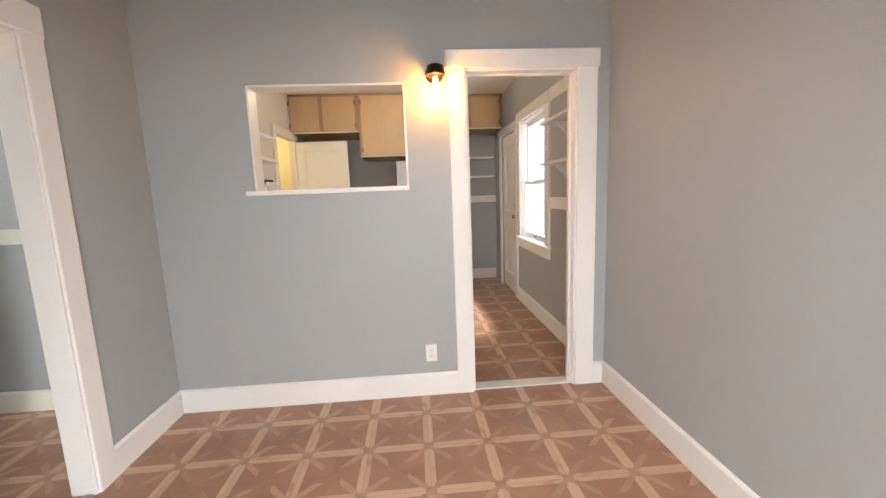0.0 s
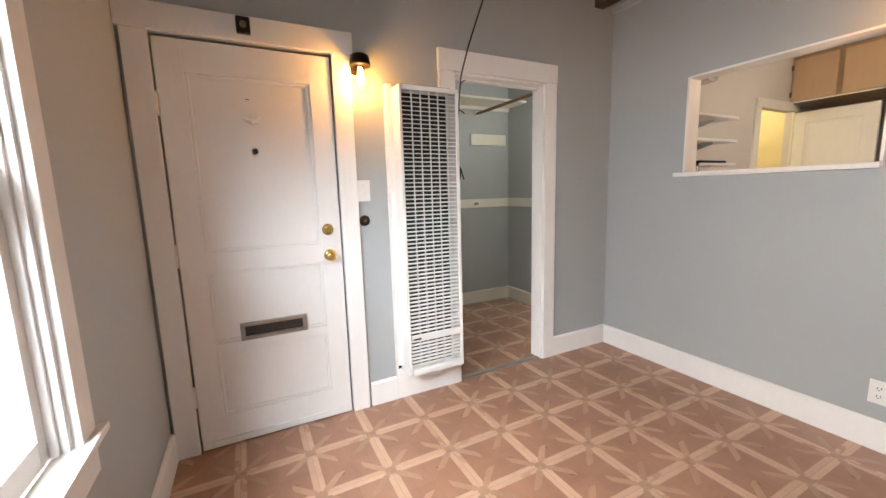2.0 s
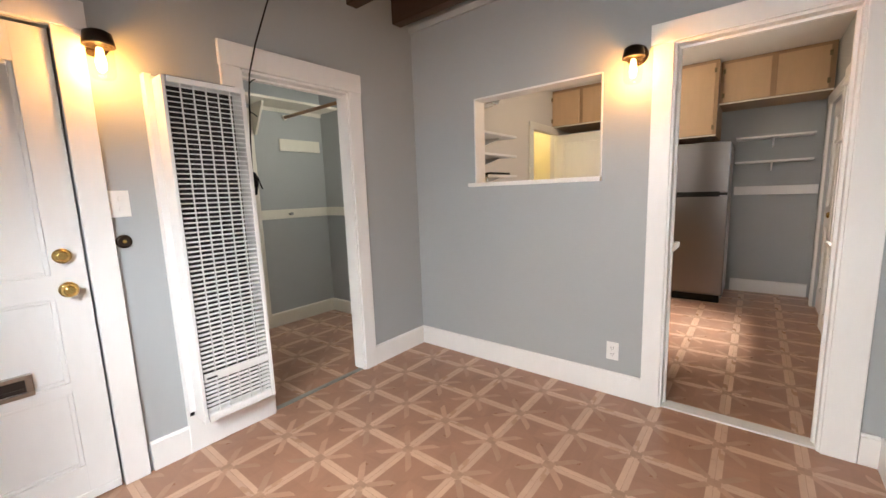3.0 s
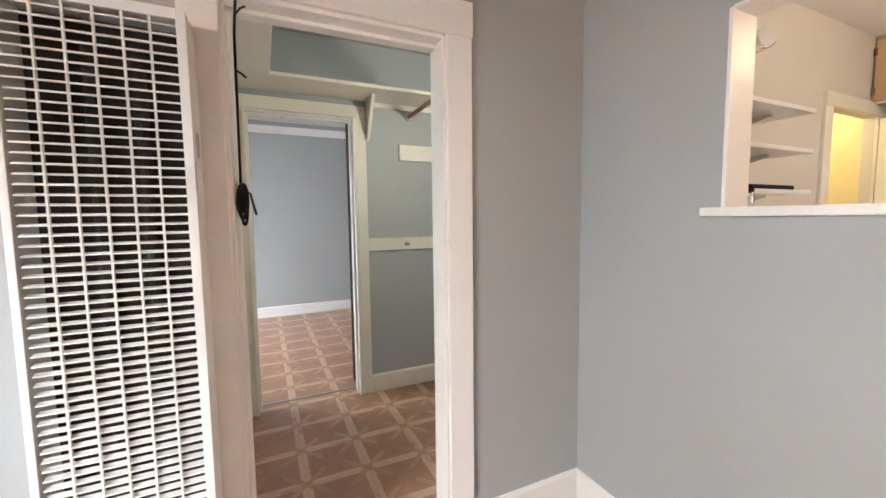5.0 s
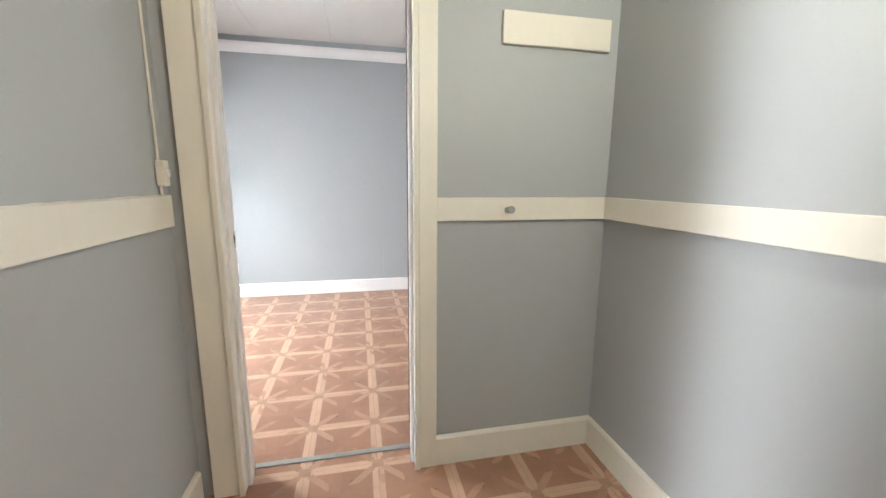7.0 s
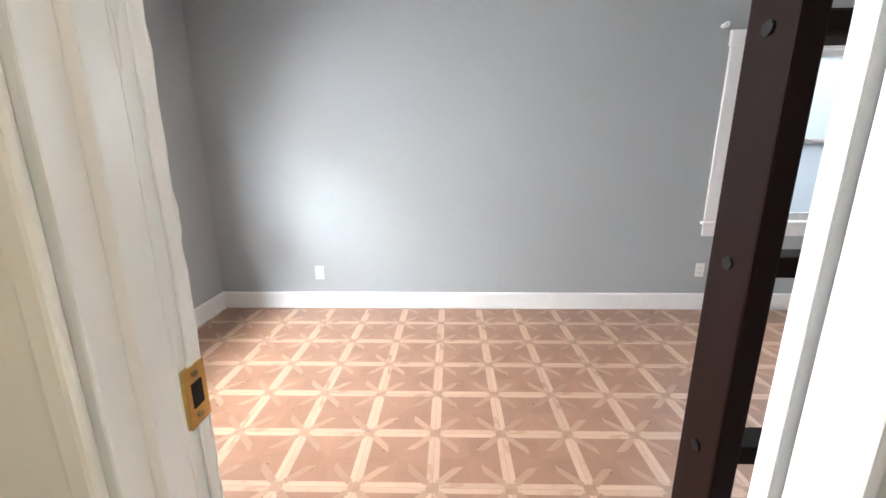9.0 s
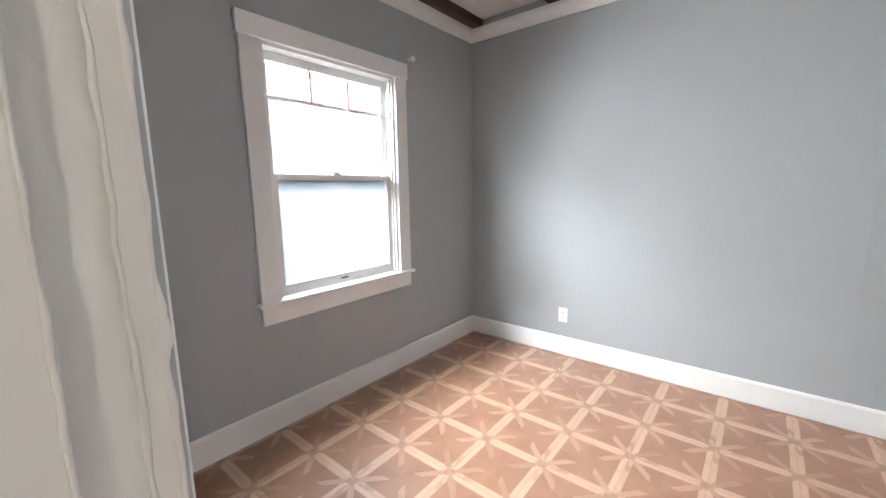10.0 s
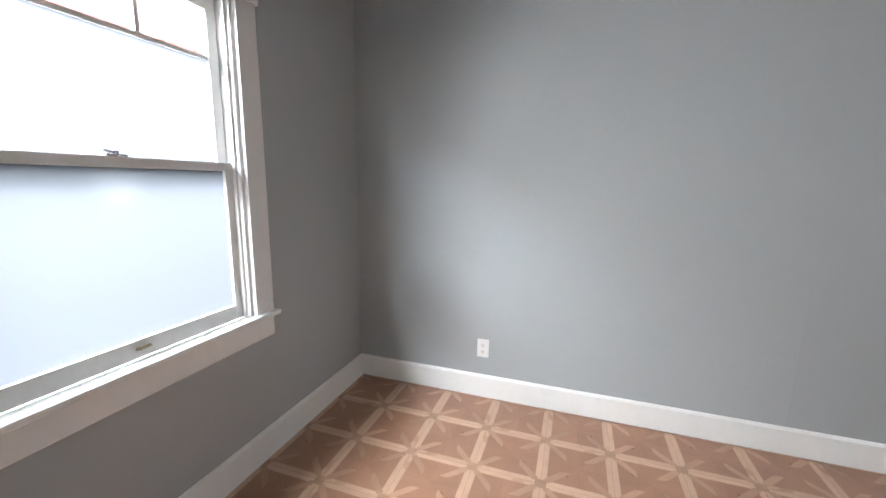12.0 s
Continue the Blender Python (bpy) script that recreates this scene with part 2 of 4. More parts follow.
# ---- walls ----
H_LIV, H_BED, H_KIT, H_CLO = 2.58, 2.60, 2.60, 2.62
LA = wall_frame((-1.50, 0.04, 0), (0, 1, 0), (1, 0, 0))
LB = wall_frame((-1.50, 3.09, 0), (1, 0, 0), (0, -1, 0))
LR = wall_frame((1.28, 0.04, 0), (0, 1, 0), (-1, 0, 0))
LF = wall_frame((-1.50, 0.04, 0), (1, 0, 0), (0, 1, 0))
CE = wall_frame((-1.63, 1.53, 0), (0, 1, 0), (-1, 0, 0))
CS = wall_frame((-3.06, 1.53, 0), (1, 0, 0), (0, 1, 0))
CN = wall_frame((-3.06, 3.26, 0), (1, 0, 0), (0, -1, 0))
CW = wall_frame((-3.06, 1.53, 0), (0, 1, 0), (1, 0, 0))
BE = wall_frame((-3.18, 0.0, 0), (0, 1, 0), (-1, 0, 0))
BS = wall_frame((-5.95, 0.0, 0), (1, 0, 0), (0, 1, 0))
BW = wall_frame((-5.95, 0.0, 0), (0, 1, 0), (1, 0, 0))
BN = wall_frame((-5.95, 5.45, 0), (1, 0, 0), (0, -1, 0))
KS = wall_frame((-1.46, 3.21, 0), (1, 0, 0), (0, 1, 0))
KW = wall_frame((-1.46, 3.21, 0), (0, 1, 0), (1, 0, 0))
KE = wall_frame((1.28, 3.21, 0), (0, 1, 0), (-1, 0, 0))
KN = wall_frame((-1.46, 6.50, 0), (1, 0, 0), (0, -1, 0))

GREY = "grey-blue painted plaster wall"
wall("wall_living_door_side", LA, 3.05, 2.78, 0.065, [(0.115, 0.905, 0, 2.03), (1.645, 2.37, 0, 2.02)], WALL, GREY + " with two doorways")
wall("wall_living_hatch_side", LB, 2.78, 2.78, 0.06, [(0.60, 1.51, 1.36, 1.98), (1.875, 2.57, 0, 2.05)], WALL, GREY + " with serving hatch and doorway")
wall("wall_living_plain", LR, 3.05, 2.78, 0.10, [], WALL, GREY)
wall("wall_living_window_side", LF, 2.78, 2.78, 0.14, [(1.03, 2.13, 0.675, 2.06)], WALL, GREY + " with a sash window")
wall("wall_closet_east", CE, 1.73, H_CLO, 0.065, [(0.155, 0.905, 0, 2.02)], WALL, GREY + " inside the closet")
wall("wall_closet_south", CS, 1.43, H_CLO, 0.06, [], WALL, GREY + " inside the closet")
wall("wall_closet_north", CN, 1.43, H_CLO, 0.06, [], WALL, GREY + " inside the closet")
wall("wall_closet_west", CW, 1.73, H_CLO, 0.06, [(0.155, 0.88, 0, 2.08)], WALL, GREY + " with the bedroom doorway")
wall("wall_bedroom_east", BE, 5.45, 2.80, 0.06, [(1.685, 2.41, 0, 2.08)], WALL, GREY + " with a doorway")
wall("wall_bedroom_south", BS, 2.77, 2.80, 0.14, [(0.92, 1.83, 0.70, 2.06)], WALL, GREY + " with a sash window")
wall("wall_bedroom_west", BW, 5.45, 2.80, 0.14, [(4.16, 5.04, 0.74, 2.08)], WALL, GREY + " with a sash window")
wall("wall_bedroom_north", BN, 2.77, 2.80, 0.10, [], WALL, GREY)
wall("wall_kitchen_south", KS, 2.74, H_KIT, 0.06, [(0.56, 1.47, 1.36, 1.98), (1.835, 2.53, 0, 2.05)], CREAM_WALL, "cream painted kitchen wall with hatch")
wall("wall_kitchen_west", KW, 3.29, H_KIT, 0.06, [(1.99, 2.67, 0, 2.05)], CREAM_WALL, "cream painted kitchen wall with doorway")
wall("wall_kitchen_east", KE, 3.29, H_KIT, 0.14, [(1.03, 1.89, 0.76, 2.08), (2.12, 2.86, 0, 2.04)], WALL, GREY + " with kitchen window and back door")
wall("wall_kitchen_north", KN, 2.74, H_KIT, 0.10, [], WALL, GREY + " behind the cabinets")
HALL = wall_frame((-2.55, 5.0, 0), (0, 1, 0), (1, 0, 0))
wall("wall_hall_west", HALL, 1.2, H_KIT, 0.06, [], YELLOW_WALL, "pale yellow wall beyond the kitchen doorway")
wall("wall_hall_south", wall_frame((-2.55, 5.0, 0), (1, 0, 0), (0, 1, 0)), 1.03, H_KIT, 0.06, [], YELLOW_WALL, "pale yellow wall beyond the kitchen doorway")
wall("wall_hall_north", wall_frame((-2.55, 6.2, 0), (1, 0, 0), (0, -1, 0)), 1.03, H_KIT, 0.06, [], YELLOW_WALL, "pale yellow wall beyond the kitchen doorway")

# ceilings
solid("ceiling_closet", boxes((-3.06, -1.56, 1.47, 3.32, H_CLO, H_CLO + 0.08)), WALL, "dim grey closet ceiling", "ceiling", "structure")
solid("ceiling_kitchen", boxes((-2.61, 1.42, 3.15, 6.6, H_KIT, H_KIT + 0.08)), CEIL, "white painted kitchen ceiling", "ceiling", "structure")
bm = bmesh.new()
for k in range(12):
    box(bm, -1.56, 1.38, -0.10 + 0.27 * k, 0.164 + 0.27 * k, 2.78, 2.84, bevel=0.004)
solid("ceiling_living", bm, BOARD, "grey boarded ceiling between dark beams", "ceiling", "structure")
bm = bmesh.new()
for k in range(8):
    box(bm, -6.09, -3.12, -0.14 + 0.70 * k, 0.556 + 0.70 * k, 2.665, 2.75, bevel=0.004)
solid("ceiling_bedroom", bm, CEIL, "white panelled ceiling between dark beams", "ceiling", "structure")
for y in (0.35, 0.90, 1.45, 2.00, 2.50, 2.93):
    solid("ceiling_beam", boxes((-1.50, 1.28, y - 0.045, y + 0.045, 2.60, 2.78), bevel=0.006), BEAM, "dark stained exposed ceiling beam", "beam", "structure", "living room beams")
for y in (0.075, 0.74, 3.54, 4.24, 4.94):
    solid("ceiling_beam", boxes((-5.95, -3.18, y - 0.045, y + 0.045, 2.605, 2.665), bevel=0.006), BEAM, "dark stained exposed ceiling beam", "beam", "structure", "bedroom beams")
for m, run in ((BS, 2.77), (BN, 2.77), (BW, 5.45), (BE, 5.45)):
    bm = bmesh.new()
    prism(bm, [(0, 2.505), (0.012, 2.505), (0.018, 2.53), (0.040, 2.575), (0.045, 2.60), (0, 2.60)], 0, 0, run)
    solid("trim_crown", bm, WHITE, "white painted crown moulding", "moulding", "structure", m=m)
bm = bmesh.new()
prism(bm, [(0, 2.585), (0.02, 2.585), (0.035, 2.62), (0.035, 2.66), (0, 2.66)], 0, 0, 2.78)
solid("trim_crown", bm, WALL, "grey painted ledge along the wall top", "moulding", "structure", m=LB)

# baseboards
WB = "white painted tall baseboard"
baseboard(LA, [(1.02, 1.19), (2.476, 3.032)], 0.15, WHITE, WB)
baseboard(LB, [(0, 1.78)], 0.15, WHITE, WB)
baseboard(LB, [(2.697, 2.762)], 0.15, WHITE, WB)
baseboard(LR, [(0, 3.05)], 0.15, WHITE, WB)
baseboard(LF, [(0.018, 2.762)], 0.15, WHITE, WB)
baseboard(CS, [(0.03, 1.43)], 0.14, CREAM, "cream painted closet baseboard")
baseboard(CN, [(0.018, 1.43)], 0.14, CREAM, "cream painted closet baseboard")
baseboard(CW, [(0.963, 1.73)], 0.14, CREAM, "cream painted closet baseboard")
baseboard(BE, [(0.018, 1.58), (2.50, 5.45)], 0.15, WHITE, WB)
baseboard(BS, [(0.018, 2.752)], 0.15, WHITE, WB)
baseboard(BW, [(0, 5.45)], 0.15, WHITE, WB, lift=0.007)
bm = bmesh.new()
prism(bm, [(2.40, 0), (2.430, 0.0010), (2.440, 0)], 2, 0.15, 1.28)
solid("wall_seam", bm, WALL, "painted-over vertical joint in the plaster", "seam", "structure", m=BW)
baseboard(BN, [(0.018, 2.752)], 0.15, WHITE, WB)
baseboard(KE, [(0, 2.02)], 0.15, WHITE, WB)
baseboard(KN, [(2.02, 2.722)], 0.15, WHITE, WB)


# ---- doorways ----
def casing(m, u0, u1, top, side, head, material, name, label, out=0.022, legs=(True, True), ears=0.0, far=None):
    """Flat boards round an opening from u0 to u1; the head lies across the legs."""
    t = thing(name, m @ Vector((u0, 0, 0)), label, "door frame", "structure")
    far = far or side
    if legs[0]:
        part("casing_board", boxes((u0 - side, u0, 0, out, 0, top), bevel=0.004), material, t, m=m)
    if legs[1]:
        part("casing_board", boxes((u1, u1 + far, 0, out, 0, top), bevel=0.004), material, t, m=m)
    part("casing_head", boxes((u0 - side - ears, u1 + far + ears, 0, out + 0.004, top, top + head), bevel=0.004), material, t, m=m)
    return t


def lining(t, m, u0, u1, top, depth, material, stop_at=None, far_stop=True, far_depth=None):
    """Jamb boards through the wall, with a stop bead."""
    part("jamb", boxes((u0 - 0.004, u0 + 0.012, -depth, 0.010, 0, top), bevel=0.003), material, t, m=m)
    part("jamb", boxes((u1 - 0.012, u1 + 0.004, -(far_depth or depth), 0.010, 0, top), bevel=0.003), material, t, m=m)
    part("jamb_head", boxes((u0 + 0.012, u1 - 0.012, -depth, 0.010, top - 0.012, top + 0.004), bevel=0.003), material, t, m=m)
    if stop_at is not None:
        a, b = stop_at
        part("door_stop", boxes((u0 + 0.012, u0 + 0.026, a, b, 0, top - 0.026), bevel=0.003), material, t, m=m)
        if far_stop:
            part("door_stop", boxes((u1 - 0.026, u1 - 0.012, a, b, 0, top - 0.026), bevel=0.003), material, t, m=m)
        part("door_stop", boxes((u0 + 0.012, u1 - 0.012, a, b, top - 0.026, top - 0.012), bevel=0.003), material, t, m=m)


d1 = casing(LA, 0.115, 0.905, 2.035, 0.10, 0.115, WHITE, "door_frame_front", "white painted frame round the front door", ears=0.015)
part("rebate", boxes((0.100, 0.135, -0.090, -0.044, 0, 2.03), (0.885, 0.92, -0.090, -0.044, 0, 2.03), (0.135, 0.885, -0.090, -0.044, 2.0, 2.05)), WHITE, d1, m=LA)
# unseen dark sheet, added to stop light leaking round the door leaf
solid("door_gap_blocker", boxes((-1.72, -1.70, -0.1, 1.2, -0.1, 2.3)), DARKBOX, "unseen dark sheet added behind the front door gaps", "wall", "structure")
d2 = casing(LA, 1.645, 2.37, 2.025, 0.105, 0.125, WHITE, "door_frame_closet", "white painted doorway frame into the closet", ears=0.004)
lining(d2, LA, 1.645, 2.37, 2.02, 0.13, WHITE, (-0.085, -0.05), far_stop=False, far_depth=0.105)
part("threshold", boxes((1.657, 2.358, -0.045, -0.005, 0.001, 0.007), bevel=0.003), GREYMETAL, d2, "worn metal threshold strip", m=LA)
casing(CE, 0.155, 0.88, 2.02, 0.10, 0.11, CREAM, "door_frame_closet_inside", "cream painted inner frame of the closet doorway", legs=(True, False))
d3 = casing(LB, 1.875, 2.57, 2.052, 0.10, 0.105, WHITE, "door_frame_kitchen", "white painted doorway frame into the kitchen", ears=0.012, far=0.125)
lining(d3, LB, 1.875, 2.57, 2.05, 0.12, WHITE, (-0.075, -0.045))
part("threshold", boxes((1.887, 2.558, -0.09, 0.0, 0.001, 0.012), bevel=0.004), surface("bright_aluminium", (0.78, 0.77, 0.75), 0.4, 0.25, vary=0.1, scale=8), d3, "bright metal threshold strip", m=LB)
d4 = casing(CW, 0.155, 0.88, 2.085, 0.105, 0.085, CREAM, "door_frame_bedroom", "cream painted doorway frame into the bedroom", far=0.082)
lining(d4, CW, 0.155, 0.88, 2.08, 0.112, THICK, (-0.059, -0.022))


def paint_ridge(t, m, u, y, z0, z1, seed):
    """A run of thick old paint along a jamb's edge, uneven, with a few drips."""
    rng = random.Random(seed)
    bm = bmesh.new()
    n = int((z1 - z0) / 0.022)
    tube(bm, [(u + rng.uniform(-0.0006, 0.0006), y + rng.uniform(-0.0012, 0.0012), z0 + (z1 - z0) * k / n) for k in range(n + 1)],
         [rng.uniform(0.0011, 0.0030) for k in range(n + 1)], 7)
    for k in range(7):
        z, dy = rng.uniform(0.5, 1.9), rng.uniform(-0.008, 0.008)
        drop = rng.uniform(0.02, 0.06)
        tube(bm, [(u, y, z), (u - 0.0008, y + dy, z - 0.4 * drop), (u - 0.0010, y + dy, z - 0.8 * drop), (u - 0.0012, y + dy * 1.1, z - drop)], [0.0012, 0.0016, 0.0024, 0.0012], 7)
    part("paint_ridge", bm, THICK, t, "thick uneven old paint", m=m, smooth=True)


part("edge_bead", boxes((0.1665, 0.1705, -0.112, -0.094, 0, 2.066), bevel=0.0015), THICK, d4, m=CW)
paint_ridge(d4, CW, 0.1805, -0.0585, 0.01, 2.05, 3)
paint_ridge(d4, CW, 0.1700, -0.0945, 0.01, 2.06, 8)
paint_ridge(d4, CW, 0.1700, -0.1115, 0.01, 2.06, 5)
for u in (0.158, 0.877):
    s = 1 if u < 0.5 else -1
    part("bead", boxes((u - 0.012, u + 0.012, 0.022, 0.034, 0, 2.08), bevel=0.005), CREAM, d4, m=CW)
part("threshold", boxes((0.167, 0.868, -0.15, -0.12, 0.001, 0.006), bevel=0.002), GREYMETAL, d4, "thin metal threshold strip", m=CW)
strike = part("strike_plate", boxes((0.1680, 0.1730, -0.1125, -0.078, 1.0, 1.072)), BRASS, d4, "brass strike plate", m=CW)
part("latch_hole", boxes((0.1722, 0.1737, -0.104, -0.087, 1.022, 1.052)), BLACK, strike, m=CW)
part("screw", tubes(([(0.1722, -0.095, 1.011), (0.1742, -0.095, 1.011)], 0.004)), OLDBRASS, strike, m=CW)
part("screw", tubes(([(0.1722, -0.095, 1.062), (0.1742, -0.095, 1.062)], 0.004)), OLDBRASS, strike, m=CW)
d7 = casing(BE, 1.665, 2.43, 2.100, 0.09, 0.095, WHITE, "door_frame_bedroom_inside", "white painted bedroom side of the doorway", out=0.008)
part("backband", boxes((2.398, 2.432, 0.0085, 0.038, 0, 2.10), bevel=0.004), WHITE, d7, m=BE)
d5 = casing(KW, 1.99, 2.67, 2.05, 0.10, 0.09, CREAM, "door_frame_hall", "cream painted doorway frame in the kitchen")
d6 = casing(KE, 2.12, 2.86, 2.04, 0.09, 0.09, WHITE, "door_frame_back", "white painted frame round the back door")

# serving hatch
hatch = thing("hatch_frame", (-0.45, 3.09, 1.36), "white lined serving hatch with projecting sill", "hatch", "structure")
part("hatch_side", boxes((0.596, 0.608, -0.122, 0.003, 1.378, 1.98), bevel=0.002), WHITE, hatch, m=LB)
part("hatch_side", boxes((1.502, 1.514, -0.122, 0.003, 1.378, 1.98), bevel=0.002), WHITE, hatch, m=LB)
part("hatch_head", boxes((0.608, 1.502, -0.122, 0.003, 1.972, 1.984), bevel=0.002), WHITE, hatch, m=LB)
part("hatch_sill", boxes((0.55, 1.515, -0.20, 0.035, 1.350, 1.378), bevel=0.004), WHITE, hatch, m=LB)


# ---- panelled doors ----
def door_leaf(t, m, u0, u1, z1, face, thick, panels, material, name="leaf"):
    """A slab with raised stiles and rails round sunk panels."""
    leaf = part(name, boxes((u0, u1, face - thick, face - 0.016, 0.006, z1)), material, t, m=m)
    bm = bmesh.new()
    us = (panels[0][0], panels[0][1])
    box(bm, u0, us[0], face - 0.0175, face, 0.006, z1, bevel=0.003)
    box(bm, us[1], u1, face - 0.0175, face, 0.006, z1, bevel=0.003)
    z = 0.006
    for a, b, lo, hi in sorted(panels, key=lambda q: q[2]):
        box(bm, us[0] - 0.002, us[1] + 0.002, face - 0.0175, face, z, lo, bevel=0.003)
        z = hi
    box(bm, us[0] - 0.002, us[1] + 0.002, face - 0.0175, face, z, z1, bevel=0.003)
    part("stiles_and_rails", bm, material, leaf, m=m)
    for a, b, lo, hi in panels:
        bm = bmesh.new()
        w = 0.016
        for q in ((a, a + w, lo, hi), (b - w, b, lo, hi), (a + w, b - w, lo, lo + w), (a + w, b - w, hi - w, hi)):
            box(bm, q[0], q[1], face - 0.0165, face - 0.006, q[2], q[3], bevel=0.004)
        part("panel_bead", bm, material, leaf, m=m)
    return leaf


def knob(t, m, u, z, face, r, material, name="knob", reach=0.055):
    ob = part(name, tubes(([(u, face, z), (u, face + 0.006, z), (u, face + 0.0065, z)], [r * 1.15, r * 1.15, r * 0.5]),
                          ([(u, face + 0.004, z), (u, face + reach * 0.45, z)], r * 0.42),
                          ([(u, face + reach * 0.4, z), (u, face + reach * 0.55, z), (u, face + reach * 0.8, z), (u, face + reach, z)], [r * 0.5, r * 0.92, r, r * 0.55]), n=20), material, t, m=m, smooth=True)
    return ob


front = thing("front_door", (-1.51, 0.55, 0), "white painted panelled front door, closed, with mail slot", "door")
door_leaf(front, LA, 0.1245, 0.8965, 2.016, 0.004, 0.045, [(0.235, 0.785, 0.17, 0.515), (0.235, 0.785, 0.56, 0.93), (0.235, 0.785, 1.03, 1.87)], WHITE)
knob(front, LA, 0.83, 0.963, 0.004, 0.028, BRASS, "door_knob")
knob(front, LA, 0.827, 1.107, 0.004, 0.027, BRASS, "deadbolt", 0.028)
slot = part("mail_slot", boxes((0.350, 0.680, -0.014, 0.010, 0.555, 0.572), (0.350, 0.680, -0.014, 0.010, 0.628, 0.645), (0.350, 0.372, -0.014, 0.010, 0.572, 0.628), (0.658, 0.680, -0.014, 0.010, 0.572, 0.628), bevel=0.002), PEWTER, front, "aged nickel mail slot frame", m=LA)
part("slot_flap", boxes((0.372, 0.658, -0.008, -0.002, 0.572, 0.628), (0.380, 0.650, -0.002, 0.006, 0.582, 0.592), bevel=0.0015), surface("dull_pewter", (0.06, 0.055, 0.05), 0.4, 0.8), slot, m=LA)
part("peephole", tubes(([(0.501, -0.014, 1.523), (0.501, -0.004, 1.523), (0.501, -0.0035, 1.523)], [0.014, 0.014, 0.008]), n=16), BRONZE, front, m=LA)
part("hook_remnant", tubes(([(0.465, -0.013, 1.685), (0.480, -0.002, 1.672), (0.500, 0.010, 1.668), (0.522, 0.008, 1.672), (0.536, -0.013, 1.688)], [0.009, 0.011, 0.014, 0.011, 0.008]), ([(0.498, -0.013, 1.70), (0.499, 0.012, 1.69)], 0.006), n=8), WHITE, front, "painted-over broken hook", m=LA)
part("hook_mark", boxes((0.478, 0.494, -0.0125, -0.0112, 1.772, 1.776)), BLACK, front, m=LA)
for z in (1.72, 1.02, 0.30):
    part("hinge", tubes(([(0.117, 0.010, z - 0.05), (0.117, 0.010, z + 0.05)], 0.008), ([(0.117, 0.010, z + 0.05), (0.117, 0.010, z + 0.06)], 0.005)), WHITE, front, "painted-over hinge", m=LA)
part("door_sweep", boxes((0.125, 0.895, 0.003, 0.012, 0.008, 0.045), bevel=0.003), WHITE, front, m=LA)
sensor = thing("door_contact", (-1.47, 0.53, 2.09), "small brown box fixed on the door head", "sensor")
part("case", boxes((0.467, 0.528, 0.026, 0.050, 2.062, 2.138), bevel=0.006), BRONZE, sensor, m=LA)
part("cap", tubes(([(0.497, 0.049, 2.10), (0.497, 0.058, 2.10)], 0.015)), OLDBRASS, sensor, m=LA)

back = thing("back_door", (1.30, 5.7, 0), "white painted kitchen back door, closed", "door")
door_leaf(back, KE, 2.125, 2.855, 2.03, -0.02, 0.04, [(2.235, 2.745, 0.22, 0.85), (2.235, 2.745, 1.05, 1.90)], WHITE)
knob(back, KE, 2.19, 1.0, -0.02, 0.027, BRASS, "door_knob")
knob(back, KE, 2.19, 1.14, -0.02, 0.024, BRASS, "deadbolt", 0.025)

KD = wall_frame((-1.43, 5.885, 0), (1, 0, 0), (0, -1, 0))
hall_door = thing("hall_door", (-1.1, 5.88, 0), "cream panelled door standing open under the cabinets", "door")
door_leaf(hall_door, KD, 0.00, 0.645, 2.03, 0.018, 0.036, [(0.10, 0.545, 0.25, 0.95), (0.10, 0.545, 1.10, 1.92)], CREAM)
knob(hall_door, KD, 0.59, 1.0, 0.018, 0.026, BRASS, "door_knob")


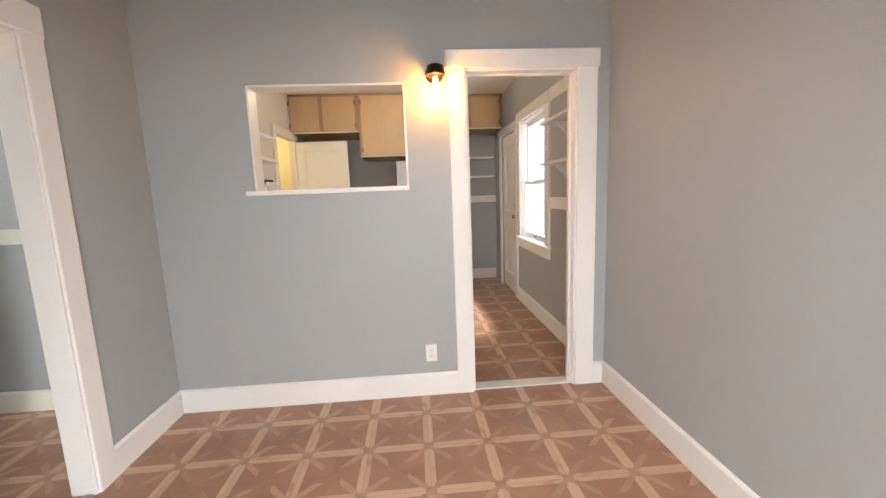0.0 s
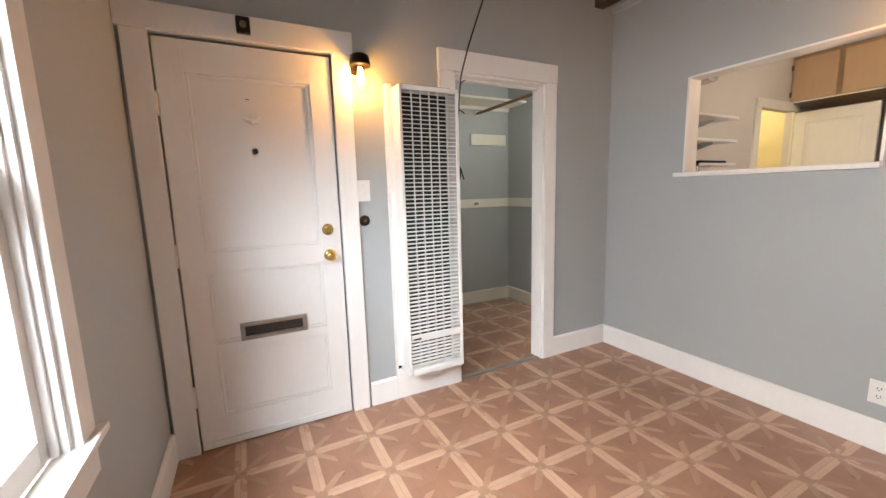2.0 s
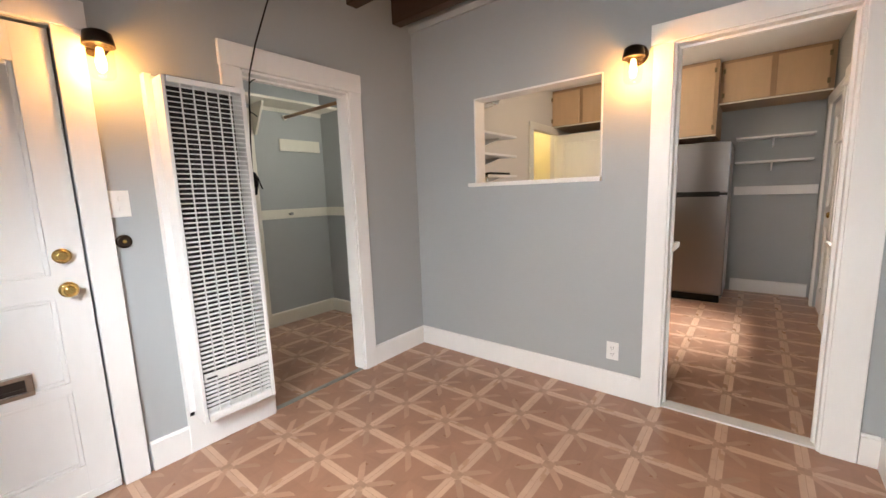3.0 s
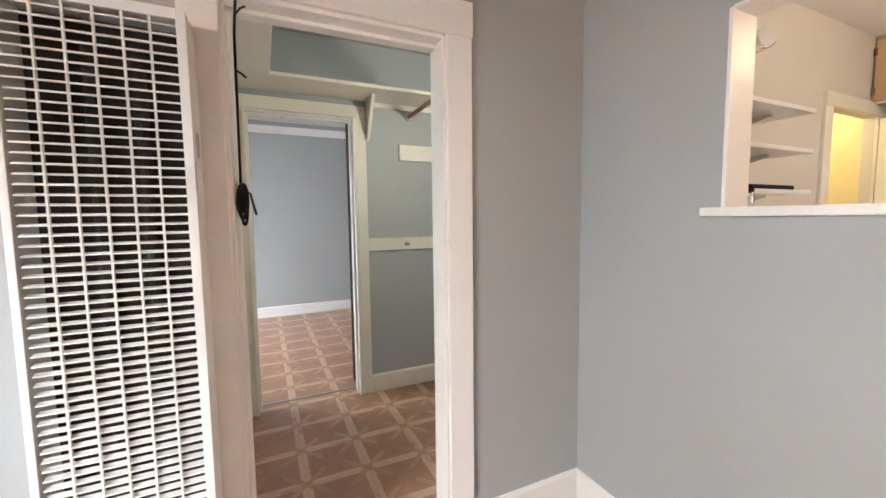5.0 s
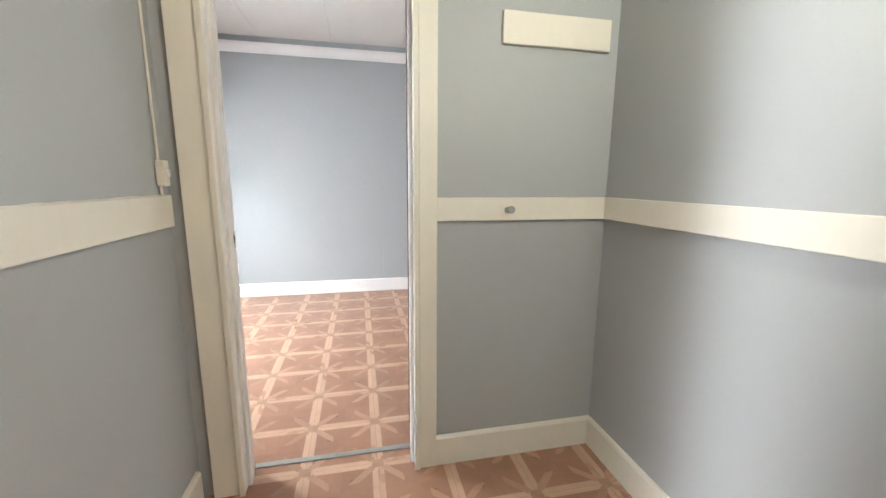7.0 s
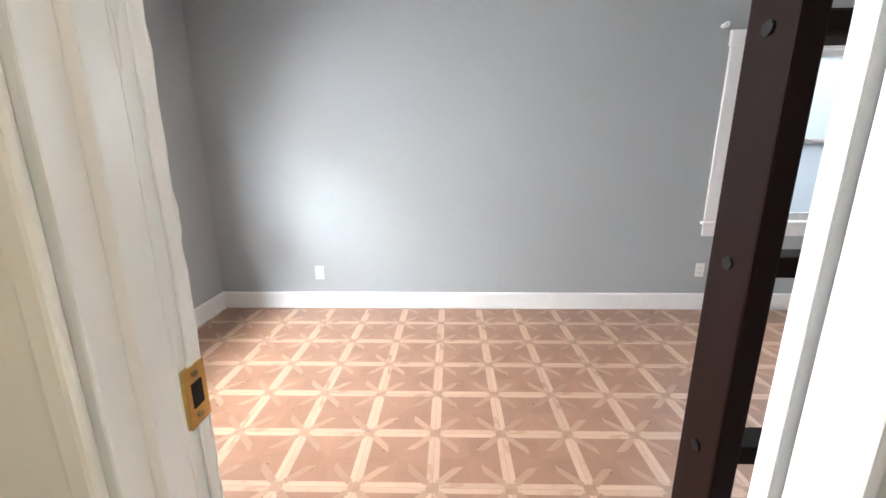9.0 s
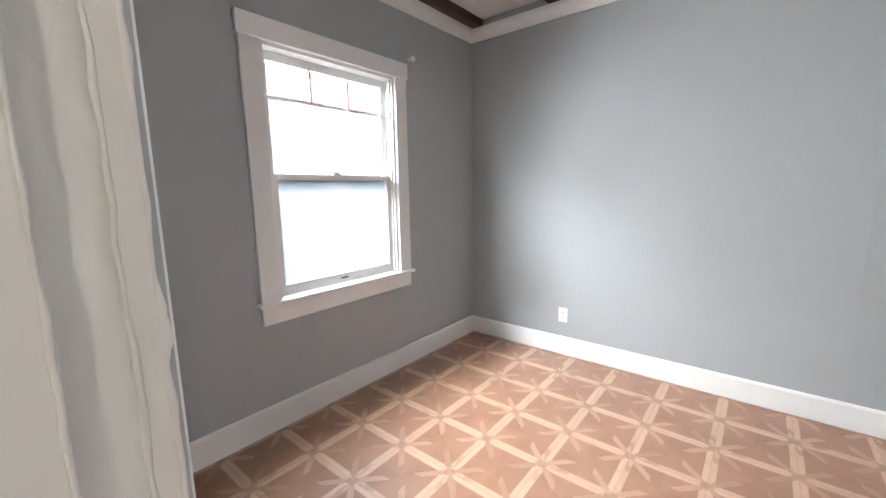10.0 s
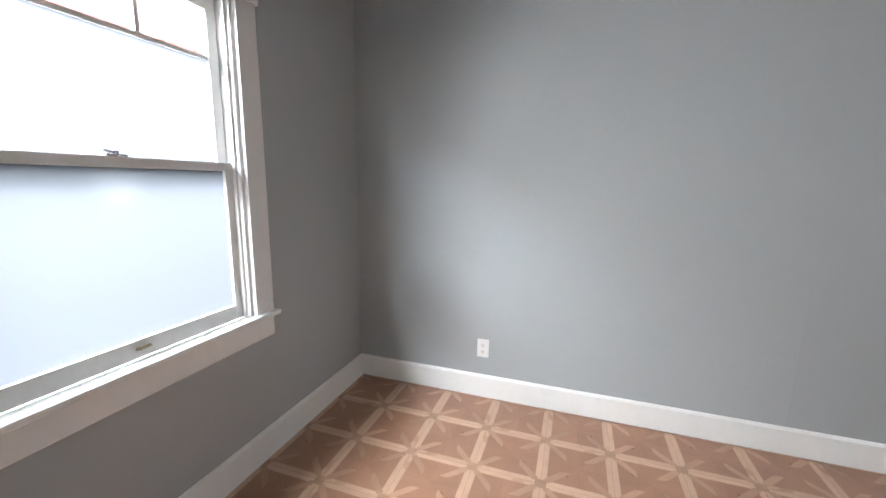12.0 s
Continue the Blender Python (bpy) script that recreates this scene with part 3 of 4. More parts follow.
# ---- windows ----
def sash_window(name, m, u0, u1, z0, z1, meet, glass_low, glass_up, label, material=WHITE, lites=None, side=0.105, depth=0.13, apron=0.10, head=0.105):
    t = thing(name, m @ Vector(((u0 + u1) / 2, 0, z0)), label, "window", "structure")
    o = 0.022
    part("window_casing", boxes((u0 - side, u0, 0, o, z0, z1), bevel=0.004), material, t, m=m)
    part("window_casing", boxes((u1, u1 + side, 0, o, z0, z1), bevel=0.004), material, t, m=m)
    part("window_head", boxes((u0 - side - 0.012, u1 + side + 0.012, 0, o + 0.006, z1, z1 + head), bevel=0.004), material, t, m=m)
    part("window_sill", boxes((u0 - side - 0.022, u1 + side + 0.022, -0.03, 0.045, z0 - 0.006, z0 + 0.016), bevel=0.005), material, t, m=m)
    part("window_apron", boxes((u0 - side, u1 + side, 0, o - 0.003, z0 - 0.006 - apron, z0 - 0.006), bevel=0.004), material, t, m=m)
    part("window_jamb", boxes((u0 - 0.003, u0 + 0.016, -depth, 0.002, z0, z1)), material, t, m=m)
    part("window_jamb", boxes((u1 - 0.016, u1 + 0.003, -depth, 0.002, z0, z1)), material, t, m=m)
    part("window_jamb", boxes((u0 + 0.016, u1 - 0.016, -depth, 0.002, z1 - 0.018, z1 + 0.002)), material, t, m=m)
    part("stop_bead", boxes((u0 + 0.016, u0 + 0.028, -0.032, -0.014, z0 + 0.016, z1 - 0.018), bevel=0.003), material, t, m=m)
    part("stop_bead", boxes((u1 - 0.028, u1 - 0.016, -0.032, -0.014, z0 + 0.016, z1 - 0.018), bevel=0.003), material, t, m=m)
    a, b, w = u0 + 0.017, u1 - 0.017, 0.045

    def sash(nm, y0, y1, lo, hi, low_rail, top_rail, glass, cuts=None):
        s = part(nm, boxes((a, a + w, y0, y1, lo, hi), (b - w, b, y0, y1, lo, hi), (a + w, b - w, y0, y1, lo, lo + low_rail), (a + w, b - w, y0, y1, hi - top_rail, hi), bevel=0.003), material, t, m=m)
        yc = (y0 + y1) / 2
        if cuts:
            zc = hi - cuts[1]
            part("muntin", boxes((a + w, b - w, y0 + 0.006, y1 - 0.006, zc - 0.009, zc + 0.009), bevel=0.002), material, s, m=m)
            n = cuts[0]
            span = b - a - 2 * w
            for k in range(1, n):
                x = a + w + span * k / n
                part("muntin", boxes((x - 0.008, x + 0.008, y0 + 0.006, y1 - 0.006, zc + 0.009, hi - top_rail), bevel=0.002), material, s, m=m)
            for k in range(n):
                p = part("pane", boxes((a + w + span * k / n + 0.002, a + w + span * (k + 1) / n - 0.002, yc - 0.002, yc + 0.002, zc + 0.004, hi - top_rail + 0.004)), GLASS, s, m=m)
                p.visible_shadow = False
            p = part("pane", boxes((a + w - 0.004, b - w + 0.004, yc - 0.002, yc + 0.002, lo + low_rail - 0.004, zc - 0.004)), glass, s, "frosted glass pane", m=m)
        else:
            p = part("pane", boxes((a + w - 0.004, b - w + 0.004, yc - 0.002, yc + 0.002, lo + low_rail - 0.004, hi - top_rail + 0.004)), glass, s, m=m)
        p.visible_shadow = False
        return s

    up = sash("upper_sash", -0.100, -0.068, meet - 0.02, z1 - 0.018, 0.035, 0.05, glass_up, lites)
    low = sash("lower_sash", -0.064, -0.032, z0 + 0.016, meet + 0.018, 0.065, 0.034, glass_low)
    mid = (u0 + u1) / 2
    part("sash_lock", tubes(([(mid - 0.03, -0.045, meet + 0.022), (mid + 0.03, -0.045, meet + 0.022)], 0.006), ([(mid, -0.05, meet + 0.016), (mid, -0.05, meet + 0.036)], 0.012), ([(mid, -0.05, meet + 0.032), (mid + 0.045, -0.035, meet + 0.036)], 0.005), n=10), CHROME, low, m=m)
    part("sash_lift", tubes(([(mid - 0.02, -0.034, z0 + 0.05), (mid - 0.015, -0.018, z0 + 0.054), (mid + 0.015, -0.018, z0 + 0.054), (mid + 0.02, -0.034, z0 + 0.05)], 0.006), n=8), OLDBRASS, low, m=m)
    return t


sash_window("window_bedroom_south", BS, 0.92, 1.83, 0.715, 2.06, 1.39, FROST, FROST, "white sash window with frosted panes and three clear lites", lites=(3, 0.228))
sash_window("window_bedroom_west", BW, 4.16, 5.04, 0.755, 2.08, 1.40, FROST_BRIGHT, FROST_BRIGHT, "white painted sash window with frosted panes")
sash_window("window_living", LF, 1.03, 2.13, 0.69, 2.06, 1.38, GLASS, GLASS, "white painted living room sash window", side=0.09)
sash_window("window_kitchen", KE, 1.03, 1.89, 0.775, 2.08, 1.40, GLASS, GLASS, "white painted kitchen sash window, bright outside", depth=0.13)

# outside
# backdrop sheets, neighbour wall and slats glow instead of being lit
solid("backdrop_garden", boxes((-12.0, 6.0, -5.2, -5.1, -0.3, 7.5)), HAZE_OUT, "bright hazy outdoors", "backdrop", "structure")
solid("backdrop_neighbour", boxes((-9.2, -5.6, -4.0, -3.9, -0.3, 4.2)), PINK_OUT, "pale neighbouring wall, glowing in place of daylight", "backdrop", "structure")
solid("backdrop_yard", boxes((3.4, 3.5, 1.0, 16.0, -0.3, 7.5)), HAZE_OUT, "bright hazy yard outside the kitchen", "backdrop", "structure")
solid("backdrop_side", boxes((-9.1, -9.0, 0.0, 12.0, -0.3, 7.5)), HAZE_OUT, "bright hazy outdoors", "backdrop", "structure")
fence = thing("slatted_screen", (-7.3, -3.8, -0.3), "red slatted screen outdoors, glowing in place of daylight", "screen")
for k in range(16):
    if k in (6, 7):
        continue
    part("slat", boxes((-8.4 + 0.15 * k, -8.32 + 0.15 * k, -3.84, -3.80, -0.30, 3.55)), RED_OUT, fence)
solid("ground", boxes((-30, 30, -30, 30, -0.35, -0.30)), surface("pale_concrete", (0.48, 0.46, 0.42), 0.9, vary=0.2, bump=0.3), "pale concrete ground outside", "ground", "structure")


# ---- wall furnace ----
def wall_furnace():
    t = thing("wall_furnace", (-1.46, 1.445, 0), "tall white louvred gas wall furnace on a white board", "heater")
    y0, y1, z0, z1, f = 1.256, 1.623, 0.205, 1.875, -1.338
    part("backing_board", boxes((-1.498, -1.476, 1.225, 1.683, 0.004, 1.90), bevel=0.003), WHITE, t, "white painted backing board")
    part("side_cheek", boxes((-1.476, -1.440, 1.2255, 1.2555, 0.24, 1.90), bevel=0.003), WHITE, t)
    shell = part("shell", boxes((-1.474, f, y0, y0 + 0.012, z0, z1), (-1.474, f, y1 - 0.012, y1, z0, z1), (-1.474, f, y0 + 0.012, y1 - 0.012, z1 - 0.012, z1), (-1.474, f, y0 + 0.012, y1 - 0.012, z0, z0 + 0.012), bevel=0.002), ENAMEL, t)
    part("inner_box", boxes((-1.472, -1.452, y0 + 0.012, y1 - 0.012, z0 + 0.012, z1 - 0.012)), DARKBOX, t, "near-black box behind the louvres")
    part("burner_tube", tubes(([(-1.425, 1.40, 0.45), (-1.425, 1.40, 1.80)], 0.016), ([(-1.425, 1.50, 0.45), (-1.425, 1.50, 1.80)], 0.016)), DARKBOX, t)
    part("grille_frame", boxes((f - 0.004, f + 0.010, y0, y0 + 0.016, z0, z1), (f - 0.004, f + 0.010, y1 - 0.022, y1, z0, z1), (f - 0.004, f + 0.010, y0 + 0.022, y1 - 0.022, z1 - 0.026, z1), (f - 0.004, f + 0.010, y0 + 0.022, y1 - 0.022, 0.418, 0.456), (f - 0.004, f + 0.010, y0 + 0.022, y1 - 0.022, z0, z0 + 0.036), bevel=0.002), ENAMEL, t)
    for k in range(1, 6):
        y = y0 + 0.022 + (y1 - y0 - 0.044) * k / 6
        part("grille_bar", boxes((f - 0.003, f + 0.006, y - 0.0022, y + 0.0022, z0 + 0.036, z1 - 0.026)), ENAMEL, t)
    bm = bmesh.new()
    prism(bm, [(0.006, -0.0015), (0.006, 0.0022), (-0.002, 0.003), (-0.0095, 0.0056), (-0.010, 0.0038), (-0.002, -0.001)], 1, y0 + 0.022, y1 - 0.022)
    louvre = mesh_of("louvre", bm, ENAMEL)
    n = 60
    rows = [0.460 + (1.845 - 0.460) * (k + 0.5) / n for k in range(n)] + [0.243 + 0.0215 * k for k in range(9)]
    for z in rows:
        ob = new("louvre", louvre)
        ob.parent = t
        ob.matrix_parent_inverse = Matrix.Translation(t.location).inverted()
        ob.location = (f, 0, z)
    part("control_slot", boxes((f + 0.010, f + 0.0125, 1.285, 1.335, 0.428, 0.438)), DARKBOX, t)
    part("vent_cap", boxes((-1.46, -1.38, 1.29, 1.60, z1, z1 + 0.018), bevel=0.004), GREYMETAL, t, "grey metal top cover")
    bm = bmesh.new()
    prism(bm, [(1.236, 0.205), (1.236, 0.262), (1.274, 0.205)], 0, -1.4755, -1.474)
    part("cut_out", bm, BLACK, t, "dark triangular gap in the board")


wall_furnace()


# ---- sconces, plates, outlets ----
def sconce(at, m):
    """A dark cap and a clear jar on a wall; local y points into the room."""
    t = thing("wall_sconce", m @ Vector((0, 0, 0)), "dark bronze jar sconce, lit amber, on the wall", "wall lamp", group="living room sconces")
    part("wall_plate", tubes(([(0, 0, 0.06), (0, 0.016, 0.06), (0, 0.020, 0.06)], [0.055, 0.055, 0.040]), n=24), BRONZE, t, m=m, smooth=True)
    part("arm", tubes(([(0, 0.012, 0.06), (0, 0.05, 0.075), (0, 0.095, 0.072)], 0.014), n=12), BRONZE, t, m=m, smooth=True)
    part("cap", tubes(([(0, 0.095, 0.028), (0, 0.095, 0.04), (0, 0.095, 0.078), (0, 0.095, 0.088)], [0.056, 0.055, 0.048, 0.030]), n=24), BRONZE, t, m=m, smooth=True)
    jar = part("jar", tubes(([(0, 0.095, 0.028), (0, 0.095, 0.0), (0, 0.095, -0.085), (0, 0.095, -0.10)], [0.044, 0.047, 0.046, 0.036]), n=24), BULBGLASS, t, "clear glass jar", m=m, smooth=True)
    jar.visible_shadow = False
    b = part("bulb", tubes(([(0, 0.095, 0.02), (0, 0.095, 0.0), (0, 0.095, -0.035), (0, 0.095, -0.065), (0, 0.095, -0.075)], [0.010, 0.013, 0.019, 0.015, 0.006]), n=14), FILAMENT, t, "glowing amber bulb", m=m, smooth=True)
    b.visible_shadow = False
    return t


sconce(None, wall_frame((-1.50, 1.075, 1.935), (0, 1, 0), (1, 0, 0)))
sconce(None, wall_frame((0.195, 3.09, 1.965), (1, 0, 0), (0, -1, 0)))


def wall_plate(name, m, label, category, w=0.072, h=0.116, kind="outlet"):
    t = thing(name, m @ Vector((0, 0, 0)), label, category)
    p = part("plate", boxes((-w / 2, w / 2, 0, 0.006, -h / 2, h / 2), bevel=0.002), PLASTIC, t, m=m)
    if kind == "outlet":
        for z in (-0.02, 0.02):
            r = part("receptacle", boxes((-0.017, 0.017, 0.005, 0.0085, z - 0.014, z + 0.014), bevel=0.002), PLASTIC, t, m=m)
            part("slots", boxes((-0.008, -0.0055, 0.008, 0.009, z - 0.003, z + 0.007), (0.0055, 0.008, 0.008, 0.009, z - 0.003, z + 0.007), (-0.002, 0.002, 0.008, 0.009, z - 0.010, z - 0.006)), BLACK, r, m=m)
    elif kind == "switch":
        for z in (-0.024, 0.024):
            part("toggle", boxes((-0.005, 0.011, 0.005, 0.014, z - 0.010, z + 0.010), bevel=0.002), PLASTIC, t, m=m)
    elif kind == "knob":
        part("spindle", tubes(([(0, 0.004, 0), (0, 0.012, 0)], 0.004)), BLACK, t, m=m)
        part("dial", tubes(([(0, 0.012, 0), (0, 0.014, 0), (0, 0.029, 0), (0, 0.031, 0)], [0.013, 0.016, 0.015, 0.012]), n=18), CREAM, t, "cream dimmer dial", m=m, smooth=True)
    return t


wall_plate("wall_outlet", wall_frame((0.106, 3.09, 0.288), (-1, 0, 0), (0, -1, 0)), "white double outlet low on the grey wall", "outlet")
wall_plate("wall_outlet", wall_frame((-5.95, 0.866, 0.325), (0, 1, 0), (1, 0, 0)), "white double outlet above the bedroom baseboard", "outlet")
wall_plate("wall_outlet", wall_frame((-5.95, 4.09, 0.355), (0, 1, 0), (1, 0, 0)), "white double outlet below the bedroom window", "outlet")
wall_plate("light_switch", wall_frame((-1.50, 1.083, 1.314), (0, 1, 0), (1, 0, 0)), "white switch plate beside the front door", "switch", 0.076, 0.12, "switch")
wall_plate("dimmer_switch", wall_frame((-3.18, 1.150, 1.352), (0, 1, 0), (-1, 0, 0)), "white dimmer switch plate with cream dial", "switch", 0.075, 0.13, "knob")
escutcheon = thing("old_keyhole", (-1.50, 1.079, 1.143), "round tarnished brass fitting on the wall", "fitting")
part("rim", tubes(([(-1.50, 1.079, 1.143), (-1.492, 1.079, 1.143), (-1.489, 1.079, 1.143)], [0.031, 0.030, 0.020]), n=24), BRONZE, escutcheon, smooth=True)
part("centre", tubes(([(-1.49, 1.079, 1.143), (-1.484, 1.079, 1.143)], 0.008)), BRASS, escutcheon)

# curtain-rod knobs beside the bedroom windows
for nm, at, d in (("south", (-5.185, 0.0, 2.205), (0, 1, 0)), ("south", (-3.965, 0.0, 2.205), (0, 1, 0)), ("west", (-5.95, 3.985, 2.215), (1, 0, 0))):
    p, d = Vector(at), Vector(d)
    solid("curtain_rod_knob", tubes(([p, p + 0.004 * d, p + 0.03 * d], [0.016, 0.014, 0.008]), ([p + 0.028 * d, p + 0.036 * d, p + 0.050 * d, p + 0.056 * d], [0.010, 0.019, 0.018, 0.009]), n=14), WHITE, "white curtain rod knob beside a window", "knob", smooth=True)

# ---- closet ----
shelf = thing("closet_shelf", (-2.9, 2.4, 2.2), "cream painted shelf round the closet walls", "shelf")
part("back_board", boxes((-3.058, -2.73, 1.532, 3.258, 2.212, 2.234), bevel=0.003), CREAM, shelf)
part("side_board", boxes((-2.728, -1.64, 1.532, 1.85, 2.212, 2.234), bevel=0.003), CREAM, shelf)
bm = bmesh.new()
prism(bm, [(-3.058, 2.211), (-2.84, 2.211), (-2.84, 2.19), (-3.02, 1.93), (-3.058, 1.93)], 1, 2.494, 2.514)
part("bracket", bm, CREAM, shelf)
part("cleat", boxes((-3.058, -3.04, 2.516, 3.258, 2.175, 2.211), bevel=0.003), CREAM, shelf)
part("cleat", boxes((-3.03, -1.64, 1.532, 1.55, 2.175, 2.211), bevel=0.003), CREAM, shelf)
rod = thing("closet_rod", (-2.3, 2.83, 2.13), "bare wooden hanging rod in the closet", "rod")
part("pole", tubes(([(-3.05, 2.83, 2.13), (-1.635, 2.83, 2.13)], 0.016), n=16), ROD, rod, smooth=True)
part("cup", tubes(([(-3.058, 2.83, 2.13), (-3.035, 2.83, 2.13)], 0.026), n=18), CREAM, rod)
part("cup", tubes(([(-1.655, 2.83, 2.13), (-1.632, 2.83, 2.13)], 0.026), n=18), CREAM, rod)
solid("hook_board", boxes((-3.058, -3.038, 2.748, 3.21, 1.795, 1.915), bevel=0.003), CREAM, "cream painted board on the closet wall", "board")
rail = thing("peg_rail", (-3.05, 2.8, 1.15), "cream painted rail round the closet with a peg", "rail")
part("rail_board", boxes((-3.058, -3.040, 2.492, 3.258, 1.108, 1.203), bevel=0.003), CREAM, rail)
part("rail_board", boxes((-3.038, -1.64, 3.240, 3.258, 1.108, 1.203), bevel=0.003), CREAM, rail)
part("peg", tubes(([(-3.041, 2.79, 1.152), (-3.020, 2.79, 1.152), (-3.0, 2.79, 1.155), (-2.992, 2.79, 1.155)], [0.013, 0.011, 0.016, 0.015]), n=16), GREYMETAL, rail, "grey metal peg", smooth=True)
wall_rail = thing("wall_rail", (-2.38, 1.54, 1.16), "cream painted rail along the closet wall", "rail")
part("rail_board", boxes((-3.035, -1.72, 1.532, 1.552, 1.105, 1.215), bevel=0.004), CREAM, wall_rail)
rng = random.Random(21)
bm = bmesh.new()
tube(bm, [(-3.03 + 0.04 * k, 1.5335, 1.2155 + rng.uniform(-0.001, 0.001)) for k in range(33)], [rng.uniform(0.0008, 0.0030) for k in range(33)], 6)
part("caulk_line", bm, CREAM, wall_rail, "cracked caulk along the top edge", smooth=True)
# holder and bulb added out of view, to go with the closet's fill lamp
holder = thing("added_bulb_holder", (-1.64, 2.97, 2.03), "unseen white bulb holder, added to brighten the closet", "wall lamp")
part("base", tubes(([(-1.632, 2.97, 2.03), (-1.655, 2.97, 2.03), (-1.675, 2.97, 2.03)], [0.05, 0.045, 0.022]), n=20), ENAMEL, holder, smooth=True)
gb = part("bulb", tubes(([(-1.675, 2.97, 2.03), (-1.69, 2.97, 2.03), (-1.72, 2.97, 2.03), (-1.742, 2.97, 2.03)], [0.015, 0.024, 0.030, 0.014]), n=16), KBULB, holder, "unseen glowing bulb, added", smooth=True)
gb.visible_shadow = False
box_sw = thing("surface_switch", (-2.98, 1.54, 1.30), "small cream surface switch box with painted wire", "switch")
part("case", boxes((-3.018, -2.985, 1.532, 1.560, 1.245, 1.33), bevel=0.004), CREAM, box_sw)
part("rocker", boxes((-3.010, -2.993, 1.559, 1.566, 1.275, 1.30), bevel=0.002), PLASTIC, box_sw)
part("wire", tubes(([(-3.0, 1.537, 1.33), (-2.998, 1.537, 1.50), (-3.002, 1.537, 2.17)], 0.004), ([(-3.0, 1.537, 1.245), (-3.0, 1.537, 1.215)], 0.005), n=8), CREAM, box_sw)

# hanging cord with its coil
cord = thing("hanging_cord", (-1.53, 1.71, 1.45), "black cord hanging by the closet jamb, coiled at its end", "cord")
part("cord_run", tubes(([(-1.36, 1.90, 2.60), (-1.40, 1.85, 2.43), (-1.445, 1.765, 2.16), (-1.476, 1.730, 2.00), (-1.484, 1.722, 1.90), (-1.520, 1.718, 1.62), (-1.530, 1.716, 1.47)], 0.0042), ([(-1.480, 1.724, 1.95), (-1.470, 1.742, 1.97), (-1.465, 1.755, 1.975)], 0.003), ([(-1.486, 1.720, 1.80), (-1.474, 1.738, 1.785), (-1.470, 1.748, 1.775)], 0.003), n=8), BLACK, cord, smooth=True)
loops = []
for k in range(7):
    a = 0.9 * k
    pts = []
    for q in range(15):
        g = 2 * math.pi * q / 14
        s = 0.015 + 0.006 * math.sin(2.1 * k)
        pts.append((-1.53 + s * math.sin(g) * math.cos(a) + 0.006 * math.sin(1.7 * k), 1.722 + s * math.sin(g) * math.sin(a) + 0.004 * math.cos(2.3 * k), 1.424 - 0.010 * (k % 3) - (0.046 + 0.009 * (k % 3)) * math.cos(g)))
    loops.append((pts, 0.0034))
for pts, r in loops:
    part("coil_loop", tubes((pts, r), n=7), BLACK, cord, smooth=True)
part("wrap", tubes(([(-1.53, 1.720, 1.392), (-1.53, 1.720, 1.40), (-1.53, 1.720, 1.445), (-1.53, 1.719, 1.46)], [0.012, 0.017, 0.015, 0.007]), n=10), BLACK, cord)
part("loose_end", tubes(([(-1.53, 1.722, 1.452), (-1.520, 1.742, 1.438), (-1.515, 1.750, 1.40), (-1.510, 1.757, 1.372)], 0.0038), n=7), BLACK, cord, smooth=True)

# ---- bedroom ladder ----
ladder = thing("loft_ladder", (-3.34, 2.64, 0), "dark stained wooden ladder upright beside the doorway", "ladder")
for y in (2.412, 2.862):
    part("stile", boxes((-3.39, -3.30, y, y + 0.038, 0.0, 2.60), bevel=0.004), STAIN, ladder)
for k in range(8):
    z = 0.172 + 0.3222 * k
    part("rung", boxes((-3.372, -3.318, 2.449, 2.863, z - 0.016, z + 0.016), bevel=0.004), STAIN, ladder)
    part("bolt", tubes(([(-3.345, 2.408, z), (-3.345, 2.413, z)], 0.010), n=12), BLACK, ladder)

# ---- kitchen ----
def cabinet(name, x0, x1, z0, z1, y0, doors, label):
    t = thing(name, ((x0 + x1) / 2, y0 + 0.25, z0), label, "cabinet", group="kitchen wall cabinets")
    part("body", boxes((x0, x1, y0, 6.498, z0, z1), bevel=0.003), MAPLE_SHADOW, t)
    part("lower_moulding", boxes((x0, x1, y0 - 0.010, y0, z0, z0 + 0.016), bevel=0.003), CREAM, t)
    n = len(doors)
    for a, b, side in doors:
        d = part("door", boxes((a, b, y0 - 0.020, y0 - 0.002, z0 + 0.022, z1 - 0.035), bevel=0.004), MAPLE, t)
        x = a if side < 0 else b
        for z in (z0 + 0.09, z1 - 0.11):
            part("hinge", boxes((x - 0.012, x + 0.012, y0 - 0.024, y0 - 0.019, z - 0.025, z + 0.025), bevel=0.002), OLDBRASS, d)


cabinet("wall_cabinet", -1.456, -0.610, 2.125, 2.598, 5.80, [(-1.45, -1.09, -1), (-1.045, -0.645, 1)], "pale maple wall cabinet above the open door")
cabinet("wall_cabinet", -0.606, 0.376, 1.815, 2.598, 5.80, [(-0.575, -0.04, -1), (0.02, 0.345, 1)], "tall pale maple wall cabinet above the refrigerator")
cabinet("wall_cabinet", 0.380, 1.268, 2.15, 2.598, 5.95, [(0.41, 0.80, -1), (0.845, 1.225, 1)], "pale maple wall cabinet beside the back door")

fridge = thing("refrigerator", (0.17, 6.1, 0), "stainless steel top-freezer refrigerator under the cabinet", "refrigerator")
part("cabinet_shell", boxes((-0.17, 0.52, 5.76, 6.46, 0.05, 1.74), bevel=0.01), surface("grey_enamel", (0.48, 0.48, 0.48), 0.4, vary=0.04), fridge)
